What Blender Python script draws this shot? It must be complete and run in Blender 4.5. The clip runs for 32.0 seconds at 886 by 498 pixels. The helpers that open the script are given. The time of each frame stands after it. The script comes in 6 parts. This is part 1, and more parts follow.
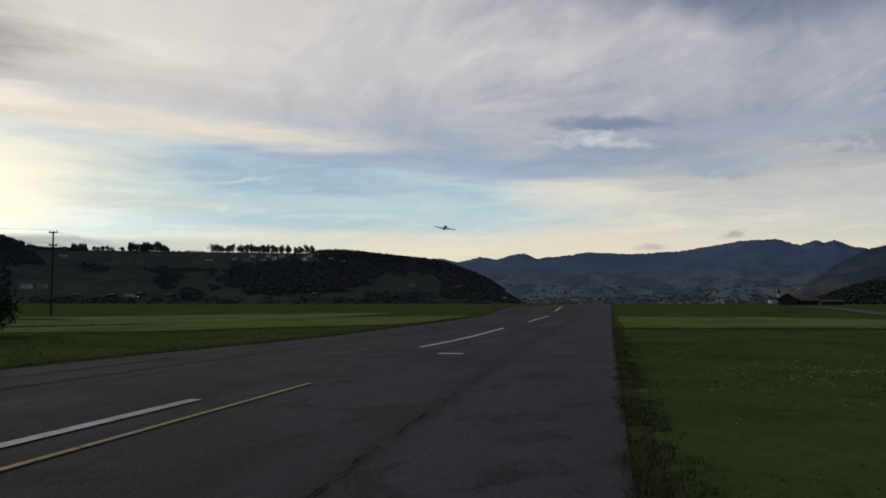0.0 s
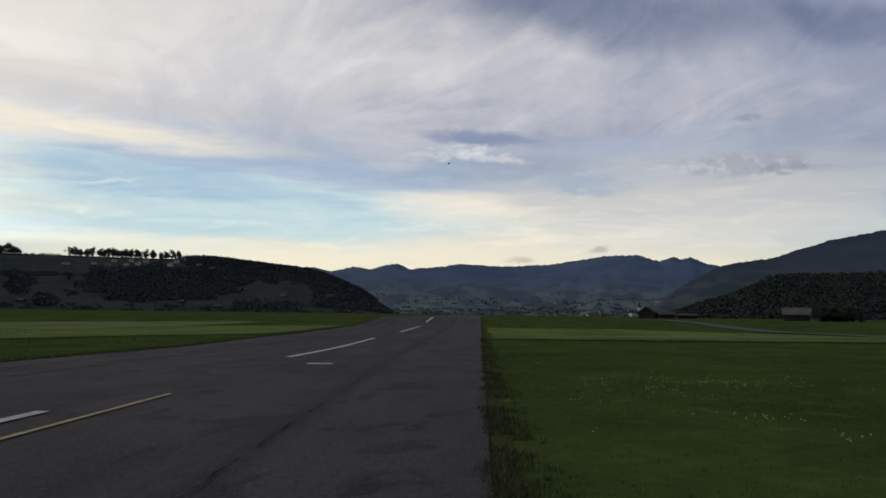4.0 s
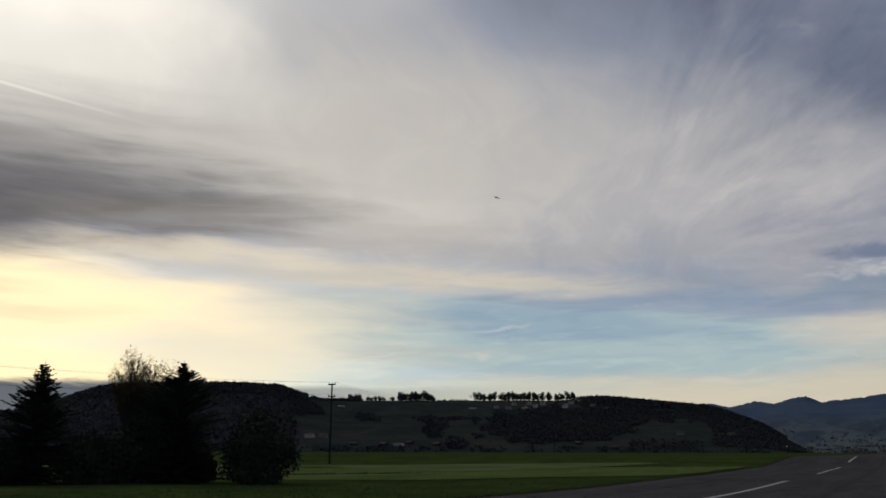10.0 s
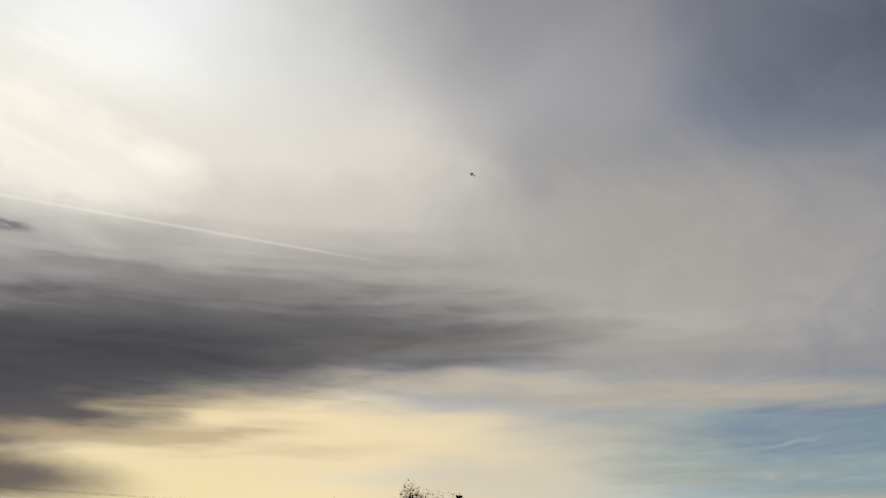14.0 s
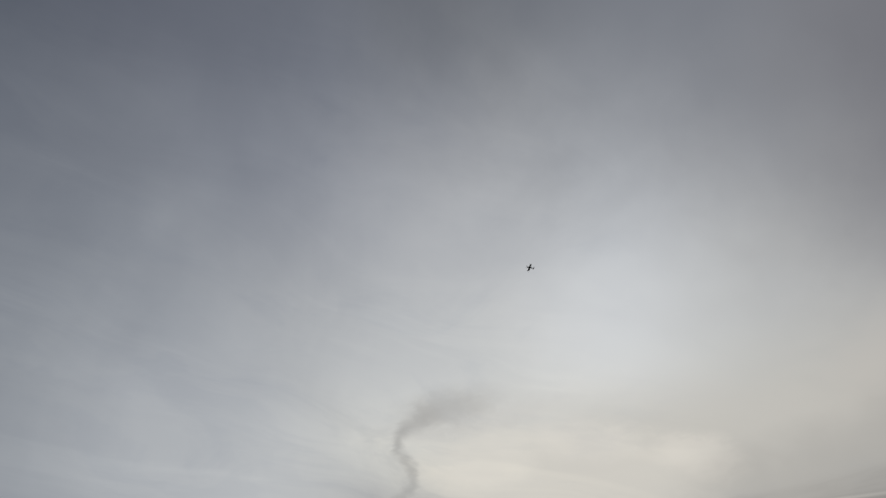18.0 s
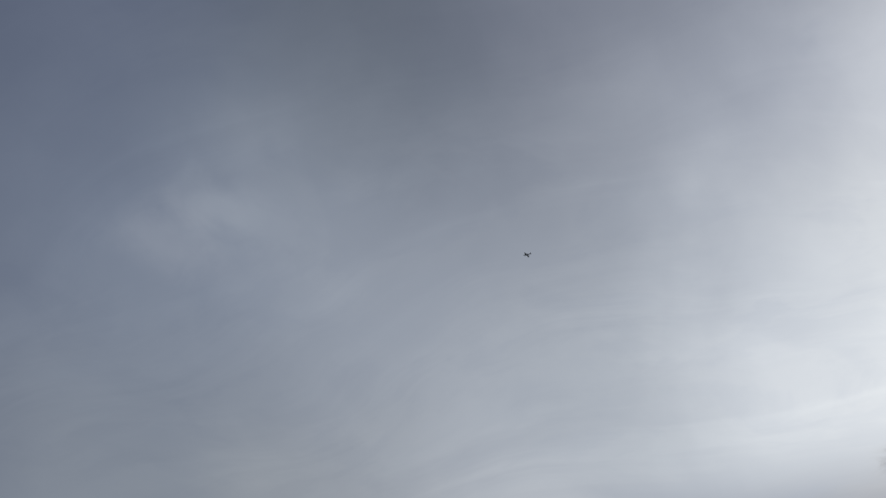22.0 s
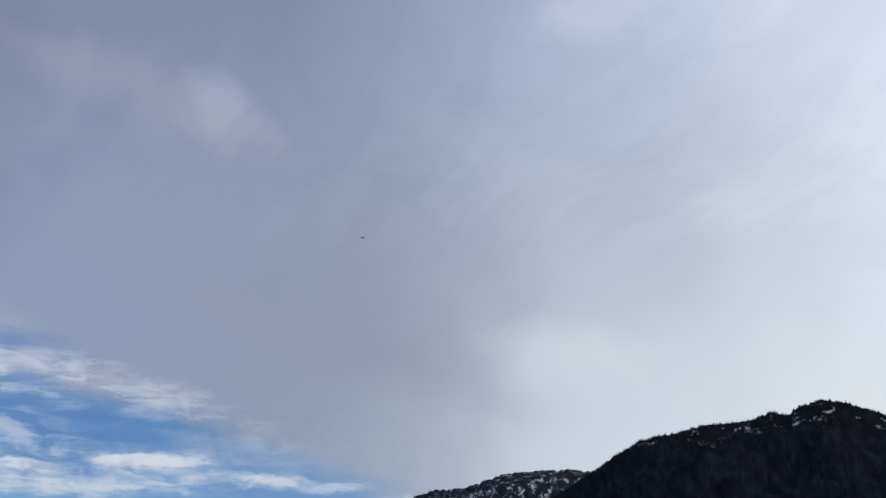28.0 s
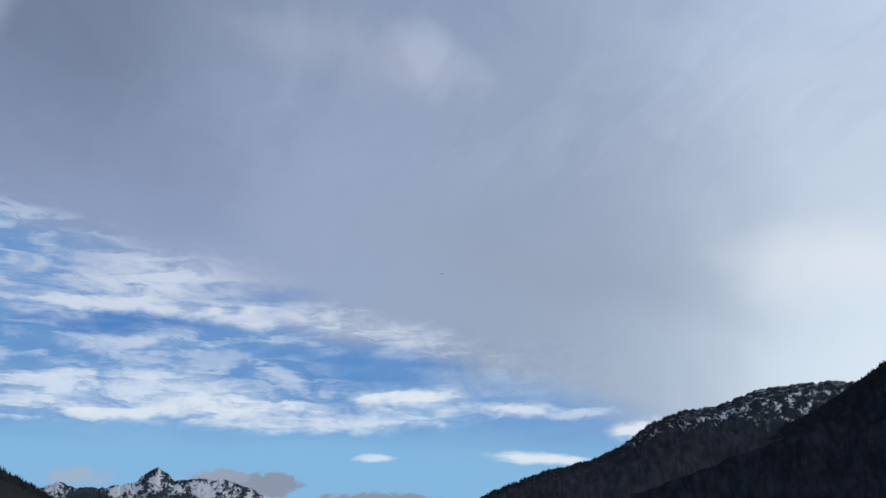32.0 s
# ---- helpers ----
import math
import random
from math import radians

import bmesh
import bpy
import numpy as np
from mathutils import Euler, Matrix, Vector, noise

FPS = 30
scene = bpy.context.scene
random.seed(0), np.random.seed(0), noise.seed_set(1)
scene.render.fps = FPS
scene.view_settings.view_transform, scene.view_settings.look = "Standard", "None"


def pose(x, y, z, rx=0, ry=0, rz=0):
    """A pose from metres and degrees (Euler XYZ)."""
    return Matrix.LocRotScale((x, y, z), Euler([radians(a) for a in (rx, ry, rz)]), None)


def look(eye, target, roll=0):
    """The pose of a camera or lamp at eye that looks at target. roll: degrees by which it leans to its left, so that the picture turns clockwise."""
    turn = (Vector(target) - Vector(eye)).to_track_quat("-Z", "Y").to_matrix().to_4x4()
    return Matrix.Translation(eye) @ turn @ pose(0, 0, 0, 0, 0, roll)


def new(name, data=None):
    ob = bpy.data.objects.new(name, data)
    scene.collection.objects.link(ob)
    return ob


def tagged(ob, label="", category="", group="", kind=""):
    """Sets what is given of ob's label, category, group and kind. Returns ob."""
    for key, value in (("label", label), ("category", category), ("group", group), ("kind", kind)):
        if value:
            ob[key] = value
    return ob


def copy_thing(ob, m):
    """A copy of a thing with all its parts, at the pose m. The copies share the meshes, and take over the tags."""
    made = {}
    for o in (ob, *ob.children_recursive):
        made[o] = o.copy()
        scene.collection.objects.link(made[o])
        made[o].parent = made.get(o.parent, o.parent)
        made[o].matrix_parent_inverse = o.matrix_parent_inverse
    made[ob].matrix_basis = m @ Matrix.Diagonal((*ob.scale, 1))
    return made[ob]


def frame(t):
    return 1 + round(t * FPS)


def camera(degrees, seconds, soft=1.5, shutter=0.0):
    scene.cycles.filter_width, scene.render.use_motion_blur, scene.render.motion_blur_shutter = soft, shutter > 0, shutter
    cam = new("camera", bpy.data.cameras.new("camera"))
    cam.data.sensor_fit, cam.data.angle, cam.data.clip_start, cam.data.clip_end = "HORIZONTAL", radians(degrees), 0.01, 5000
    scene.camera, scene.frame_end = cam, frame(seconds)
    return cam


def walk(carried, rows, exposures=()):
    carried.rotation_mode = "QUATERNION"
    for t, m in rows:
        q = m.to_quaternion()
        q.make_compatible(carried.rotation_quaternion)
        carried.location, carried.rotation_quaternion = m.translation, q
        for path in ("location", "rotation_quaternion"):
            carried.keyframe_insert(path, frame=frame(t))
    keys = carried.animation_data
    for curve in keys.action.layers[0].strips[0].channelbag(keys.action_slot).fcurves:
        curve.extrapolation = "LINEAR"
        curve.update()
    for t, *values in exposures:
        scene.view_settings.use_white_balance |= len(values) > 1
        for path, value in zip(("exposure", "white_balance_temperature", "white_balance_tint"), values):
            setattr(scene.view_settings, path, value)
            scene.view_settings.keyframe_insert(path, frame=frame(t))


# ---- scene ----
cam = camera(55.7, 32.0, soft=1.7)
EYE = 1.7
# seconds, x, y, yaw, pitch, roll
PATH = [
    (0, -0.00, -0.00, 11.20, 3.80, 0.00),
    (0.5, -0.00, 0.04, 9.89, 4.69, -0.16),
    (1, -0.03, 0.07, 8.32, 4.96, -0.10),
    (1.5, -0.03, 0.13, 6.25, 4.95, -0.09),
    (2, -0.01, 0.07, 4.79, 4.81, -0.03),
    (2.5, 0.02, 0.02, 3.76, 4.65, 0.02),
    (4.5, 0.07, -0.00, 2.44, 4.53, -0.76),
    (5, 0.04, 0.07, 3.09, 6.77, -0.82),
    (5.5, 0.12, 0.05, 4.08, 10.16, -0.89),
    (6, 0.15, 0.07, 4.84, 11.51, -0.75),
    (6.5, 0.15, 0.12, 5.38, 11.56, -0.64),
    (7, 0.14, 0.12, 6.76, 11.53, -0.37),
    (7.5, 0.07, 0.10, 9.88, 11.76, -0.14),
    (8, 0.05, 0.10, 14.56, 12.62, 0.07),
    (8.5, 0.01, 0.07, 18.98, 13.14, 0.23),
    (9, 0.01, 0.08, 22.82, 13.20, 0.16),
    (9.5, 0.10, 0.07, 26.09, 13.19, -0.23),
    (10, 0.09, 0.06, 28.78, 13.70, -0.13),
    (10.5, 0.07, 0.04, 31.97, 14.87, 0.91),
    (11, 0.05, 0.03, 36.55, 15.69, 1.12),
    (11.5, 0.04, 0.02, 41.52, 16.58, -0.44),
    (12, 0.03, 0.02, 43.29, 18.31, -0.67),
    (12.5, 0.02, 0.01, 42.10, 18.39, 0.43),
    (13, 0.02, 0.01, 41.36, 18.63, 0.57),
    (13.5, 0.01, 0.01, 42.97, 19.16, 0.06),
    (14, 0.01, 0.01, 46.88, 22.03, 0.27),
    (14.5, 0.01, 0.00, 50.68, 26.47, 0.93),
    (16.5, 0.00, 0.00, 64.29, 29.74, 2.19),
    (17, 0.00, 0.00, 70.26, 32.52, 2.56),
    (17.5, 0.00, 0.00, 77.80, 38.36, 2.51),
    (18, 0.00, 0.00, 86.49, 42.29, 2.75),
    (18.5, 0.00, 0.00, 93.66, 43.23, 1.65),
    (19, 0.00, 0.00, 98.70, 43.19, 0.98),
    (19.5, 0.00, 0.00, 103.94, 44.05, 0.63),
    (20, 0.00, 0.00, 111.02, 44.25, 0.60),
    (20.5, 0.00, 0.00, 117.83, 43.60, 0.97),
    (21, 0.00, 0.00, 123.84, 42.89, 0.93),
    (21.5, 0.00, 0.00, 129.06, 41.98, 1.03),
    (22, 0.00, 0.00, 132.43, 40.75, 0.54),
    (22.5, 0.00, 0.00, 136.80, 39.53, 0.18),
    (23, 0.00, 0.00, 141.16, 37.80, -0.14),
    (23.5, 0.00, 0.00, 146.53, 36.07, 0.13),
    (24, 0.00, 0.00, 150.90, 34.83, 0.44),
    (24.5, 0.00, 0.00, 155.35, 33.83, 0.39),
    (26.5, 0.00, 0.00, 163.06, 29.11, 0.69),
    (27, 0.00, 0.00, 163.99, 27.77, 0.43),
    (27.5, 0.00, 0.00, 165.07, 25.24, -0.10),
    (28, 0.00, 0.00, 167.30, 23.85, -0.63),
    (28.5, 0.00, 0.00, 171.21, 23.25, -0.87),
    (29, 0.00, 0.00, 175.01, 21.89, -0.77),
    (29.5, 0.00, 0.00, 178.35, 20.95, -0.54),
    (30, 0.00, 0.00, 180.58, 20.57, -1.27),
    (30.5, 0.00, 0.00, 181.19, 19.60, -1.20),
    (31, 0.00, 0.00, 181.79, 18.74, -0.96),
    (31.5, 0.00, 0.00, 182.80, 18.79, -0.53),
    (32, 0.00, 0.00, 183.87, 19.00, 0.10),
]
# seconds, stops, kelvin, tint
EXPOSURE = [(0, 0.07, 6800, 10), (1, 0.1, 6800, 10), (2, 0.16, 6800, 10), (5, 0.28, 6800, 10), (5.7, 0.12, 6800, 10), (7.5, 0.06, 6800, 10), (9, -0.31, 6850, 10), (10, -0.27, 6850, 10), (10.5, -0.45, 6850, 10), (11, -0.54, 6850, 10), (12, -0.62, 6850, 10), (13, -0.65, 6850, 10), (14.5, -0.76, 6800, 10), (16.5, -0.8, 6650, 10), (17, -1.03, 6630, 10), (18, -1.24, 6600, 10), (19, -1.33, 6600, 10), (20, -1.05, 6560, 10), (20.3, -1.03, 6550, 10), (21, -0.74, 6550, 10), (21.5, -0.64, 6550, 10), (22, -0.53, 6530, 10), (23, -0.24, 6500, 10), (24, -0.01, 6470, 10), (24.5, 0.07, 6450, 10), (26.5, 0.31, 6400, 9), (27.5, 0.48, 6400, 9), (28, 0.55, 6400, 9), (28.5, 0.61, 6400, 9), (29, 0.63, 6395, 9), (30, 0.79, 6380, 8), (31, 0.8, 6360, 8), (32, 0.77, 6350, 8)]
walk(cam, [(t, pose(x, y, EYE, 90 + pitch, roll, yaw)) for t, x, y, yaw, pitch, roll in PATH], EXPOSURE)

# ---- sky: hazy evening, the sun behind a veil of cloud ----
SUN_AZ, SUN_EL = 72.0, 28.0
world = bpy.data.worlds.new("evening_sky")
scene.world = world
world.use_nodes = True
WT = world.node_tree
WT.nodes.clear()


class Tree:
    """Short calls to make nodes in one tree."""

    def __init__(self, tree):
        self.tree = tree

    def node(self, kind, **sets):
        n = self.tree.nodes.new(kind)
        for k, v in sets.items():
            setattr(n, k, v)
        return n

    def plug(self, socket, value):
        if isinstance(value, bpy.types.NodeSocket):
            self.tree.links.new(value, socket)
        elif isinstance(value, (tuple, list)) and len(value) == 3 and socket.type == "RGBA":
            socket.default_value = (*value, 1)
        else:
            socket.default_value = value

    def math(self, op, a, b=0.0, c=0.0, clamp=False):
        n = self.node("ShaderNodeMath", operation=op, use_clamp=clamp)
        for s, v in zip(n.inputs, (a, b, c)):
            self.plug(s, v)
        return n.outputs[0]

    def vec(self, op, a, b=(0, 0, 0), scale=1.0):
        n = self.node("ShaderNodeVectorMath", operation=op)
        self.plug(n.inputs[0], a)
        self.plug(n.inputs[1], b)
        if op == "SCALE":
            self.plug(n.inputs["Scale"], scale)
        return n.outputs["Value"] if op == "DOT_PRODUCT" else n.outputs[0]

    def xyz(self, x, y, z=0.0):
        n = self.node("ShaderNodeCombineXYZ")
        for s, v in zip(n.inputs, (x, y, z)):
            self.plug(s, v)
        return n.outputs[0]

    def split(self, v):
        n = self.node("ShaderNodeSeparateXYZ")
        self.plug(n.inputs[0], v)
        return n.outputs

    def noise(self, v, scale=1.0, detail=4.0, rough=0.55, warp=0.0, colour=False):
        n = self.node("ShaderNodeTexNoise")
        self.plug(n.inputs["Vector"], v)
        for k, x in (("Scale", scale), ("Detail", detail), ("Roughness", rough), ("Distortion", warp)):
            n.inputs[k].default_value = x
        return n.outputs["Color" if colour else "Fac"]

    def step(self, v, lo, hi, a=0.0, b=1.0):
        n = self.node("ShaderNodeMapRange", interpolation_type="SMOOTHSTEP")
        for s, x in zip(n.inputs, (v, lo, hi, a, b)):
            self.plug(s, x)
        return n.outputs[0]

    def mix(self, fac, a, b, blend="MIX"):
        n = self.node("ShaderNodeMix", data_type="RGBA", blend_type=blend)
        n.inputs["Factor"].default_value = 1.0
        self.plug(n.inputs["Factor"], fac)
        self.plug(n.inputs[6], a)
        self.plug(n.inputs[7], b)
        return n.outputs[2]


def linear(v):
    v /= 255
    return v / 12.92 if v < 0.0405 else ((v + 0.055) / 1.055) ** 2.4


def tint(r, g, b, t=0.0):
    """Radiance of a patch of sky that shows as this sRGB colour at the exposure of time t."""
    ev = float(np.interp(t, [e[0] for e in EXPOSURE], [e[1] for e in EXPOSURE]))
    return tuple(linear(v) * 2.0 ** -ev for v in (r, g, b))


W = Tree(WT)
way = W.node("ShaderNodeTexCoord").outputs["Generated"]
wx, wy, wz = W.split(way)
az0 = W.math("MULTIPLY", W.math("ARCTAN2", W.math("MULTIPLY", wx, -1.0), wy), 180 / math.pi)
az = W.math("ADD", az0, W.math("MULTIPLY", W.math("LESS_THAN", az0, -90.0), 360.0))
el = W.math("MULTIPLY", W.math("ARCSINE", wz), 180 / math.pi)

# the cloud deck seen in perspective, drawn out along the wind towards azimuth 18
deck = W.math("DIVIDE", 1.0, W.math("ADD", W.math("MAXIMUM", wz, 0.0), 0.14))
along = W.math("MULTIPLY", W.vec("DOT_PRODUCT", way, (-math.sin(radians(18)), math.cos(radians(18)), 0)), deck)
across0 = W.math("MULTIPLY", W.vec("DOT_PRODUCT", way, (math.cos(radians(18)), math.sin(radians(18)), 0)), deck)
swerve = W.noise(W.xyz(W.math("MULTIPLY", along, 0.7), across0, 1.0), 1.1, 3.0, 0.5)
across = W.math("ADD", across0, W.math("MULTIPLY", W.math("SUBTRACT", swerve, 0.5), 0.7))
streak = W.noise(W.xyz(W.math("MULTIPLY", along, 0.42), W.math("MULTIPLY", across, 2.8)), 1.6, 9.0, 0.6, 0.6)
fibre = W.noise(W.xyz(W.math("MULTIPLY", along, 0.9), W.math("MULTIPLY", across, 5.0), 11.0), 1.3, 8.0, 0.62, 1.2)
fluff = W.noise(W.xyz(along, across, 3.0), 2.6, 8.0, 0.58, 0.4)
mottle = W.noise(W.xyz(W.math("MULTIPLY", along, 0.8), W.math("MULTIPLY", across, 1.3), 5.0), 4.5, 6.0, 0.6, 0.6)
broad = W.noise(W.vec("ADD", way, (3.0, 1.0, 5.0)), 3.0, 3.0, 0.5)
# low cloud lies in flat layers
layer = W.noise(W.xyz(W.math("MULTIPLY", az, 0.07), W.math("MULTIPLY", el, 0.55)), 1.6, 8.0, 0.58, 0.5)
cirrus = W.noise(W.xyz(W.math("MULTIPLY", az, 0.16), W.math("ADD", W.math("MULTIPLY", el, 0.85), W.math("MULTIPLY", az, 0.03)), 4.0), 1.3, 9.0, 0.62, 1.1)
shred = W.noise(W.xyz(W.math("MULTIPLY", az, 0.22), W.math("ADD", W.math("MULTIPLY", el, 0.95), W.math("MULTIPLY", W.math("SUBTRACT", cirrus, 0.5), 1.6)), 9.0), 1.1, 9.0, 0.6, 0.6)
puffy = W.noise(W.xyz(W.math("MULTIPLY", az, 0.5), W.math("MULTIPLY", el, 0.8), 8.0), 1.6, 8.0, 0.62, 0.5)
# cirrus that fans out from a point low in the north-north-west
fan_x, fan_y = W.math("SUBTRACT", 17.0, az), W.math("SUBTRACT", el, 12.5)
fan_r = W.math("SQRT", W.math("ADD", W.math("MULTIPLY", fan_x, fan_x), W.math("MULTIPLY", fan_y, fan_y)))
fan_turn = W.math("ADD", W.math("ARCTAN2", fan_y, fan_x), W.math("MULTIPLY", W.math("SUBTRACT", broad, 0.5), 0.35))
fan = W.noise(W.xyz(W.math("MULTIPLY", fan_turn, 5.0), W.math("MULTIPLY", fan_r, 0.07), 2.0), 1.4, 9.0, 0.58, 0.25)
rib = W.noise(W.xyz(W.math("MULTIPLY", fan_turn, 8.0), W.math("MULTIPLY", fan_r, 0.26), 7.0), 1.2, 8.0, 0.6, 0.5)
HALF = (0.5, 0.5, 0.5)
bend = W.vec("SUBTRACT", W.noise(W.vec("ADD", way, (1.0, 8.0, 2.0)), 5.0, 6.0, 0.5, 0.2, True), HALF)
sway = W.vec("SUBTRACT", W.noise(W.xyz(W.math("MULTIPLY", az, 0.09), W.math("MULTIPLY", el, 0.5), 2.0), 1.2, 6.0, 0.5, 0.3, True), HALF)
curl = W.vec("SUBTRACT", W.noise(W.xyz(W.math("MULTIPLY", az, 0.3), W.math("MULTIPLY", el, 0.7), 6.0), 1.4, 7.0, 0.6, 0.5, True), HALF)
flat = W.xyz(az, el)
PLACES = {"flat": flat, "soft": W.vec("ADD", flat, W.vec("MULTIPLY", bend, (12.0, 8.0, 0.0))),
          "layer": W.vec("ADD", flat, W.vec("MULTIPLY", sway, (14.0, 2.2, 0.0))),
          "torn": W.vec("ADD", flat, W.vec("MULTIPLY", curl, (7.0, 2.6, 0.0))),
          "wisp": W.vec("ADD", flat, W.vec("MULTIPLY", curl, (4.5, 1.5, 0.0))),
          "fine": W.vec("ADD", flat, W.vec("MULTIPLY", curl, (2.0, 0.7, 0.0)))}
GRAIN = {k: W.step(v, 0.27, 0.73) for k, v in (("streak", streak), ("fibre", fibre), ("fluff", fluff), ("layer", layer), ("cirrus", cirrus), ("shred", shred), ("puffy", puffy), ("mottle", mottle))}

nishita = W.node("ShaderNodeTexSky", sky_type="NISHITA", sun_disc=False, sun_elevation=radians(SUN_EL),
                 sun_rotation=radians(-SUN_AZ), altitude=450.0, air_density=1.0, dust_density=1.2, ozone_density=1.5)
clear = W.mix(1.0, nishita.outputs[0], (0.11, 0.11, 0.11), "MULTIPLY")
sky = [clear]


def group_tree(name, ins, outs):
    """A node group with the given sockets; returns it with short calls and its inner sockets."""
    tree = bpy.data.node_groups.new(name, "ShaderNodeTree")
    for key, kind in ins:
        tree.interface.new_socket(name=key, in_out="INPUT", socket_type="NodeSocket" + kind)
    for key, kind in outs:
        tree.interface.new_socket(name=key, in_out="OUTPUT", socket_type="NodeSocket" + kind)
    g = Tree(tree)
    return tree, g, g.node("NodeGroupInput").outputs, g.node("NodeGroupOutput").inputs


patch_tree, G, gi, go = group_tree("cloud_patch", (("Place", "Vector"), ("Location", "Vector"), ("Rotation", "Vector"), ("Scale", "Vector"), ("Grain", "Float"), ("Rag", "Float"), ("Lo", "Float"),
                                                   ("Hi", "Float"), ("Amount", "Float"), ("Sky", "Color"), ("Colour", "Color")), (("Sky", "Color"),))
spot = G.node("ShaderNodeMapping", vector_type="TEXTURE")
for key in ("Location", "Rotation", "Scale"):
    G.plug(spot.inputs[key], gi[key])
G.plug(spot.inputs["Vector"], gi["Place"])
ball = G.node("ShaderNodeTexGradient", gradient_type="SPHERICAL")
G.plug(ball.inputs[0], spot.outputs[0])
torn = G.math("MULTIPLY_ADD", gi["Grain"], G.math("MULTIPLY", gi["Rag"], 2.0), G.math("SUBTRACT", 1.0, gi["Rag"]))
G.plug(go["Sky"], G.mix(G.step(G.math("MULTIPLY", ball.outputs["Fac"], torn), gi["Lo"], gi["Hi"], 0.0, gi["Amount"]), gi["Sky"], gi["Colour"]))


def cloud(a, e, w, h, colour, amount=1.0, tilt=0.0, place="soft", grain="", rag=0.6, lo=0.0, hi=0.8):
    """A patch of cloud or of clear air, centred at azimuth a and elevation e, w and h degrees to its rim."""
    n = W.node("ShaderNodeGroup", node_tree=patch_tree)
    for key, value in (("Place", PLACES[place]), ("Location", (a, e, 0)), ("Rotation", (0, 0, radians(tilt))), ("Scale", (w, h, 1)), ("Rag", rag if grain else 0.0), ("Lo", lo), ("Hi", hi),
                       ("Amount", amount), ("Sky", sky[0]), ("Colour", colour)):
        W.plug(n.inputs[key], value)
    if grain:
        W.plug(n.inputs["Grain"], GRAIN[grain])
    sky[0] = n.outputs[0]


def toward(a, e):
    return Vector((-math.sin(radians(a)) * math.cos(radians(e)), math.cos(radians(a)) * math.cos(radians(e)), math.sin(radians(e))))


def trail(a0, e0, a1, e1, width, colour, amount):
    """A straight vapour trail across the sky between two directions, fading at its ends."""
    n = toward(a0, e0).cross(toward(a1, e1)).normalized()
    off = W.math("ABSOLUTE", W.vec("DOT_PRODUCT", way, tuple(n)))
    span = W.math("MULTIPLY", W.step(az, a1 - 4, a1 + 8), W.step(az, a0 + 3, a0 - 2))
    sky[0] = W.mix(W.math("MULTIPLY", W.step(off, 0.0, radians(width), amount, 0.0), span), sky[0], colour)


def shade(texture, lo, hi, gain, amount):
    """Thin and thick places of the veil: a brighter or darker, bluer or greyer tone where the texture is high."""
    sky[0] = W.mix(W.math("MULTIPLY", W.step(texture, lo, hi), amount), sky[0], W.mix(1.0, sky[0], gain, "MULTIPLY"))


# high veil everywhere, thinner towards the horizon
veil = W.math("MULTIPLY", W.step(el, 5.0, 17.0, 0.15, 0.9), W.step(streak, 0.25, 0.6, 0.72, 1.0))
sky[0] = W.mix(veil, sky[0], (0.38, 0.41, 0.49))
sky[0] = W.mix(W.step(el, 40.0, 60.0, 0.0, 0.7), sky[0], (0.15, 0.17, 0.23))
# northern sky: pale lilac veil, cream towards the horizon
cloud(-20, 19, 36, 17, tint(148, 157, 180, 0), 0.9, grain="streak", rag=0.3)
cloud(12, 18, 36, 10.5, tint(220, 218, 219, 0), 0.9, grain="streak", rag=0.3)
cloud(34, 20, 26, 11, tint(230, 227, 222, 6), 0.95, grain="streak", rag=0.2)
cloud(-8, 14, 26, 5, tint(192, 194, 204, 0), 0.8, grain="streak", rag=0.5)
cloud(8, 42, 34, 16, tint(104, 107, 119, 13), 0.8)
cloud(40, 47, 44, 12, tint(122, 125, 133, 16.5), 0.9)
cloud(-2, 6, 30, 4.0, tint(232, 226, 212, 0), 0.85, place="layer", grain="layer", rag=0.3)
cloud(-16, 8, 22, 4.5, tint(214, 214, 212, 2), 0.8, place="layer", grain="layer", rag=0.3)
cloud(-4, 2.0, 40, 3.4, tint(240, 228, 204, 0), 0.85, place="layer")
# high blue with a torn white edge
cloud(-7, 21.6, 17, 4.0, tint(120, 133, 161, 6), 0.8, tilt=15, grain="streak", rag=0.25)
cloud(2, 26.5, 11, 4.0, tint(134, 143, 167, 6), 0.6, tilt=20, grain="streak", rag=0.3)
cloud(12, 32, 17, 6, tint(112, 118, 136, 10), 0.6, grain="streak", rag=0.3)
cloud(-11, 27.0, 12, 3.6, tint(184, 187, 198, 6), 0.9, tilt=15, place="torn", grain="fluff", rag=0.5, lo=0.0, hi=0.7)
cloud(-7.5, 23.9, 5.0, 0.9, tint(188, 191, 202, 6), 0.6, tilt=24, place="wisp", grain="fibre", rag=0.6, hi=1.0)
cloud(3.8, 26.3, 2.8, 0.7, tint(176, 181, 196, 6), 0.5, tilt=25, place="wisp", grain="fibre", rag=0.6, hi=1.0)
cloud(-20.5, 23.0, 8, 2.0, tint(94, 108, 142, 6), 0.9, tilt=6, grain="streak", rag=0.4)
cloud(-15.5, 20.5, 4.2, 1.8, tint(186, 190, 202, 6), 0.65, tilt=20, place="soft", grain="fibre", rag=0.5, hi=1.0)
cloud(-24, 18.5, 11, 1.5, tint(120, 132, 160, 6), 0.7, tilt=10, grain="streak", rag=0.4)
cloud(9.3, 23.2, 5.6, 0.40, tint(206, 207, 212, 6), 0.6, tilt=-43, place="fine", hi=1.0)
